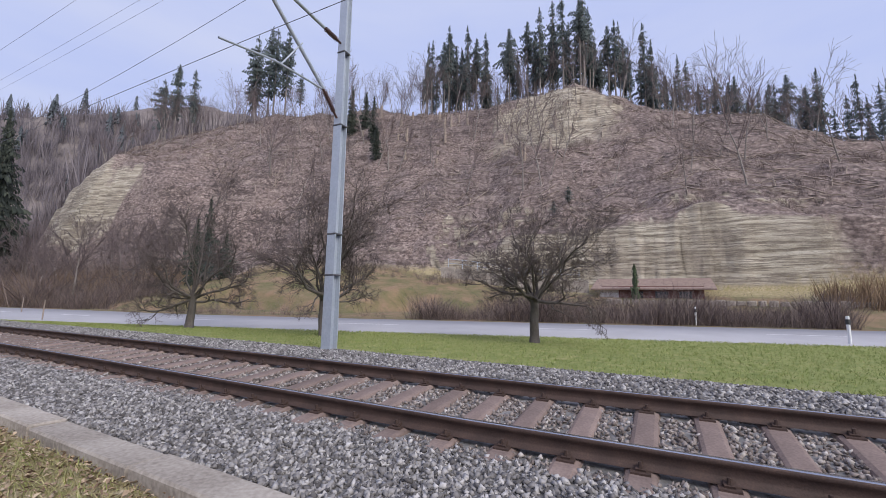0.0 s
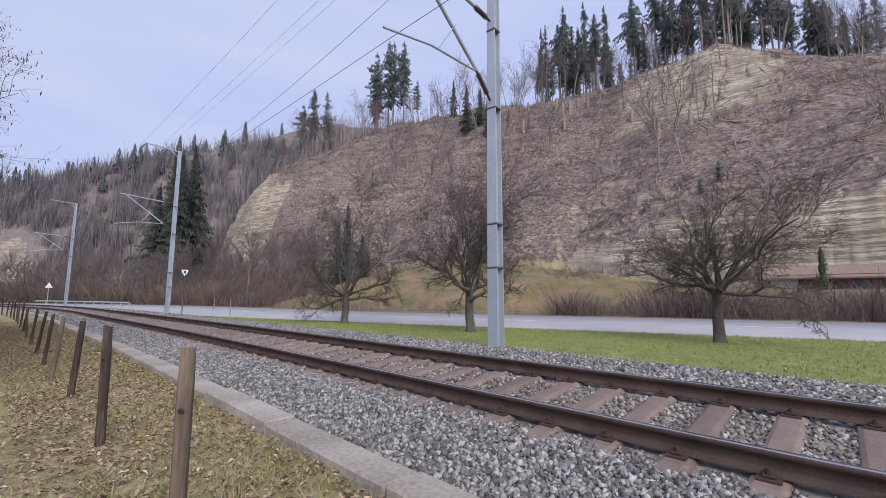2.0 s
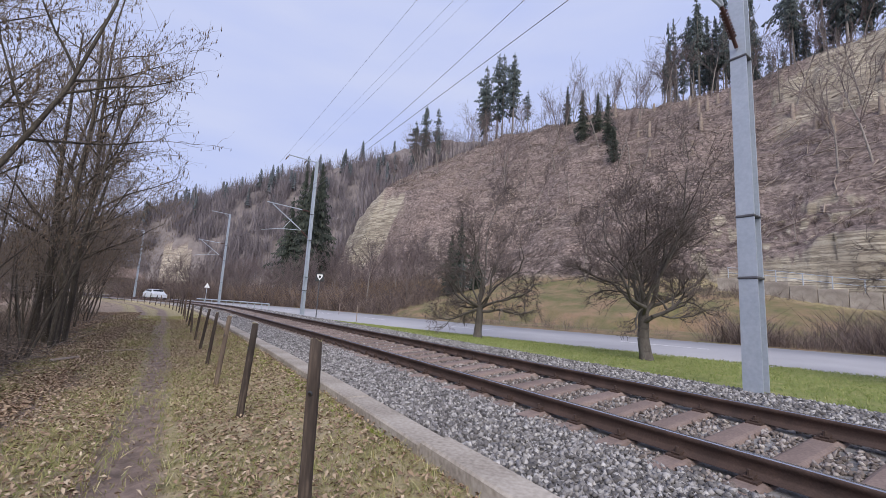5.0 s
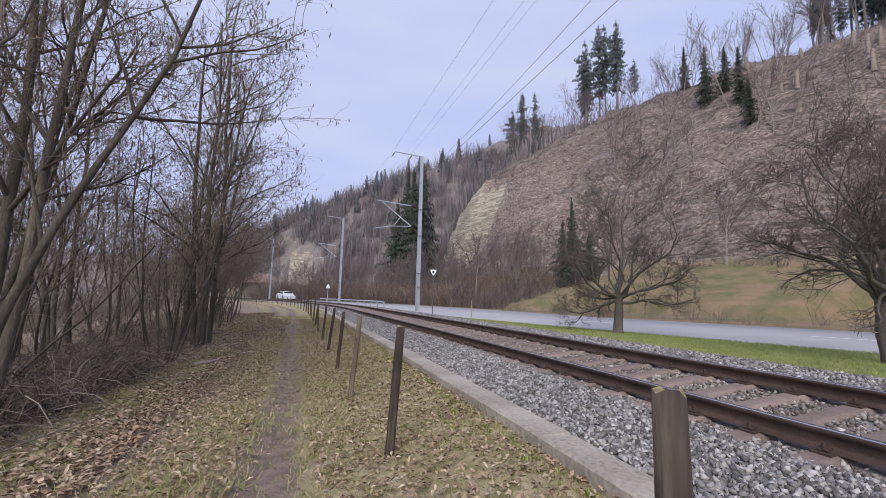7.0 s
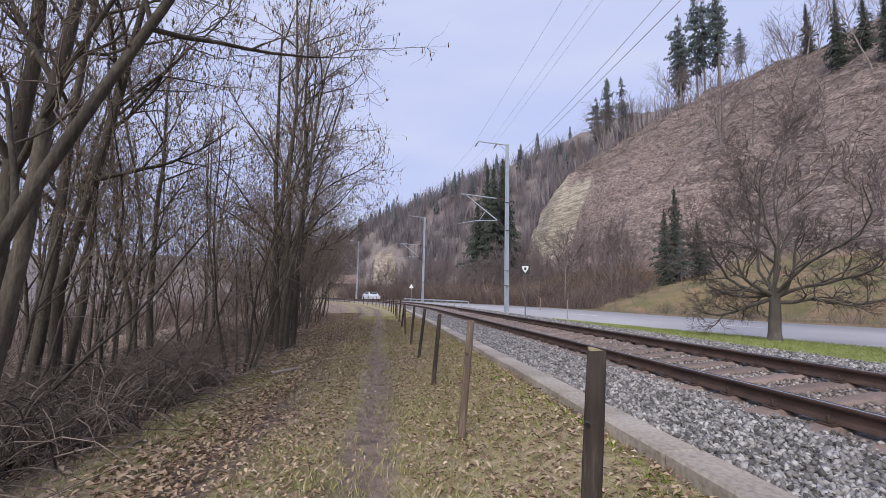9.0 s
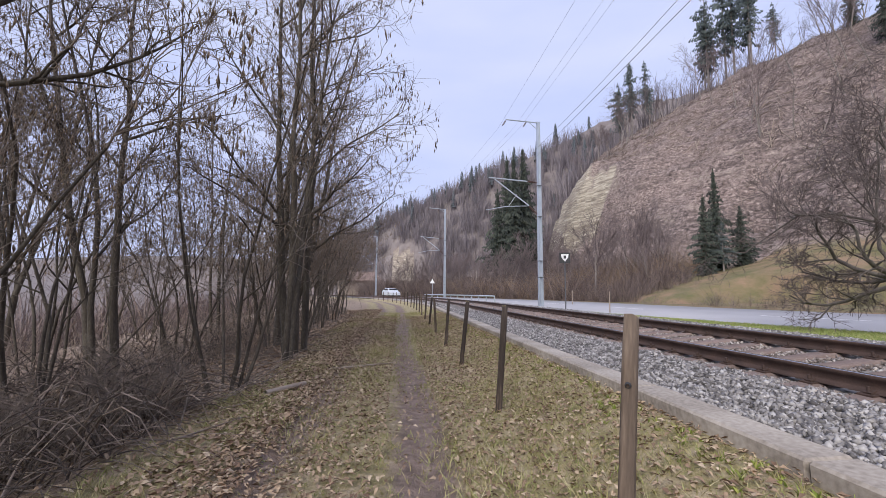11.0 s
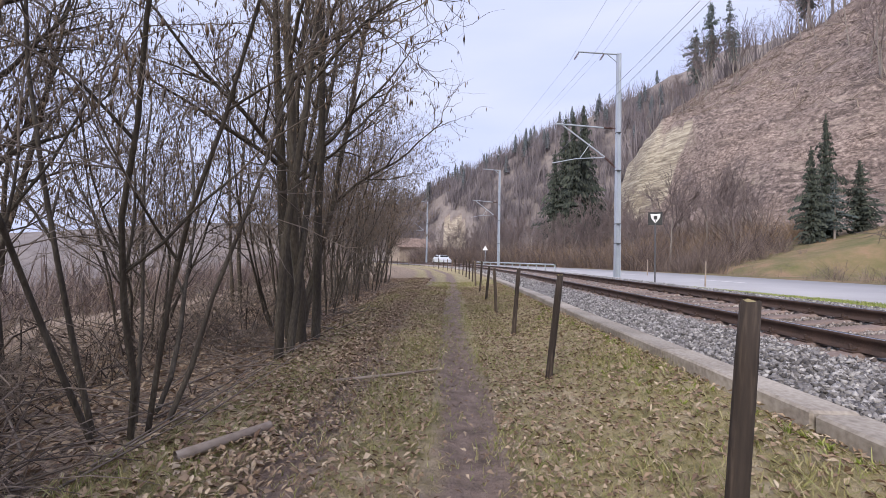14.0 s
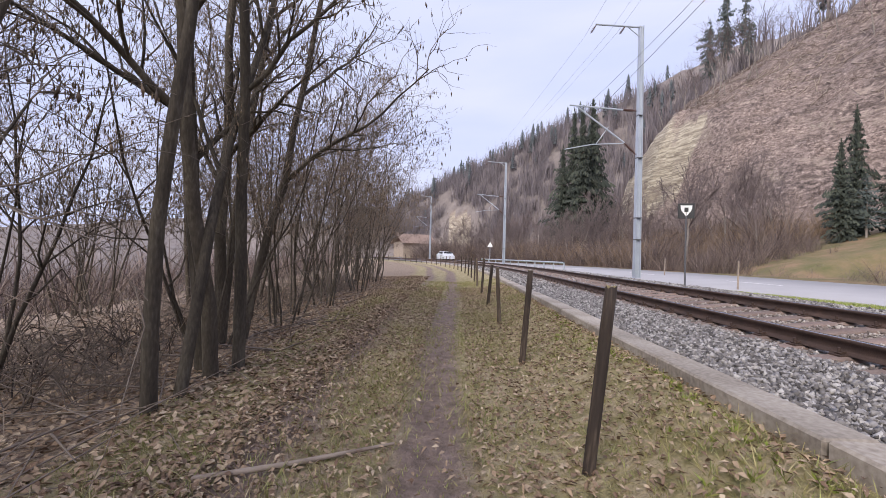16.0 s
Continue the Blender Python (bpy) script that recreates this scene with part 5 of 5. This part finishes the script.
# guard rail along the road bend
gr = new("guard_rail")
ys = np.arange(44, 66, 2.0)
for a, b in zip(ys, ys[1:]):
    p, q = Vector((float(road_near(a)) - 0.7, a, 0.95)), Vector((float(road_near(b)) - 0.7, b, 0.95))
    part("beam", rod_mesh("beam", [seg(p, q, 0.07)], STEEL, 6), gr)
    part("post", rod_mesh("post", [seg((p.x, p.y, top_at(p.x, p.y) - 0.2), p, 0.05)], STEEL, 6), gr)
tagged(gr, "grey metal guard rail along the road bend", "guard rail")


# car on the road
def car(x, y, turn):
    e = new("car")
    e.matrix_world = pose(x, y, 0.40, 0, 0, turn)
    bm = bmesh.new()
    side = [(-2.1, 0.35), (-2.15, 0.75), (-1.3, 0.92), (-0.7, 1.42), (0.9, 1.48), (1.75, 1.05), (2.1, 0.95), (2.12, 0.35)]
    rows = []
    for w, k in ((-0.86, 0.96), (-0.78, 1.0), (0.78, 1.0), (0.86, 0.96)):
        rows.append([bm.verts.new((w * (0.82 if pz > 1.2 else 1), px * k, pz * (1 if abs(w) < 0.8 else 0.98))) for px, pz in side])
    for a, b in zip(rows, rows[1:]):
        for i in range(len(side)):
            j = (i + 1) % len(side)
            bm.faces.new((a[i], a[j], b[j], b[i]))
    bm.faces.new(rows[0])
    bm.faces.new(rows[-1][::-1])
    body = part("body", from_bm("body", bm, CAR_PAINT), e, "silver painted car body")
    for s in (-1, 1):
        part("side_window", box_mesh("side_window", (0.05, 1.9, 0.36), GLASS, 0.02, (s * 0.78, 0.15, 1.2)), e)
        for yy in (-1.35, 1.3):
            part("wheel", rod_mesh("wheel", [seg((s * 0.68, yy, 0.32), (s * 0.9, yy, 0.32), 0.32)], RUBBER, 14), e)
    part("rear_window", box_mesh("rear_window", (1.25, 0.05, 0.34), GLASS, 0.02, (0, 1.42, 1.24)), e)
    part("windscreen", box_mesh("windscreen", (1.25, 0.05, 0.4), GLASS, 0.02, (0, -0.98, 1.2)), e)
    return tagged(e, "small silver car standing on the grey road", "car")


car(float(road_near(80.0)) + 1.9, 80.0, 20)

# hut below the rock face
def hut():
    e = new("hut")
    e.matrix_world = pose(41.2, 3.6, 1.25, 0, 0, 90)
    part("wall", box_mesh("wall", (7.6, 3.0, 2.0), RED_WALL, 0.02, (0, 0, 0.95)), e, "dark red boarded wall")
    part("plinth", box_mesh("plinth", (7.8, 3.2, 0.5), PLASTER, 0.02, (0, 0, 0.05)), e)
    part("end_wall", box_mesh("end_wall", (1.5, 3.1, 1.9), PLASTER, 0.02, (3.2, 0, 0.95)), e, "pale plastered end wall")
    r = part("roof", box_mesh("roof", (9.2, 4.4, 0.14), ROOF, 0.02), e, "low pitched brown roof")
    r.location, r.rotation_euler = (0, 0, 2.2), (radians(-14), 0, 0)
    for x in (-2.5, -0.8, 1.0):
        part("window", box_mesh("window", (0.9, 0.06, 0.7), GLASS, 0.01, (x, 1.52, 1.15)), e)
    return tagged(e, "low dark red hut with a brown roof below the rock face", "hut")


hut()
thu = thing_of("thuja", conifer(99, 3.0, 0.55, 0.0, GREEN_BUSH, 24, 9), pose(38.6, 4.7, top_at(38.6, 4.7)), "slim dark green columnar thuja in front of the hut", "tree")
# garden wall and fence at the hut
gw = tagged(new("garden_wall"), "low pale stone garden wall in front of the hut", "wall", kind="structure")
for i in range(26):
    ob = part("stone", box_mesh("stone", (0.5, crng.uniform(0.4, 0.62), crng.uniform(0.3, 0.5)), CONCRETE, 0.05, (0, 0, 0.15)), gw)
    ob.location = (37.2, -9 + i * 0.62, top_at(37.2, -9 + i * 0.62))
# far farm building at the end of the path
def barn():
    e = new("far_barn")
    e.matrix_world = pose(-11, 132, 0.3, 0, 0, 30)
    part("wall", box_mesh("wall", (9, 7, 4.5), LOG, 0.02, (0, 0, 2.2)), e, "pale wall")
    for s in (-1, 1):
        r = part("roof", box_mesh("roof", (10.5, 5.0, 0.2), ROOF, 0.02), e, "brown pitched roof")
        r.location, r.rotation_euler = (0, s * 2.1, 5.3), (radians(-s * 32), 0, 0)
    return tagged(e, "far pale barn with a brown pitched roof", "building")


barn()

# ---- from plan units to metres ----
for ob in scene.objects:
    if ob.parent is None and ob.type in {"MESH", "EMPTY"}:
        ob.matrix_basis = Matrix.Scale(SCALE, 4) @ ob.matrix_basis
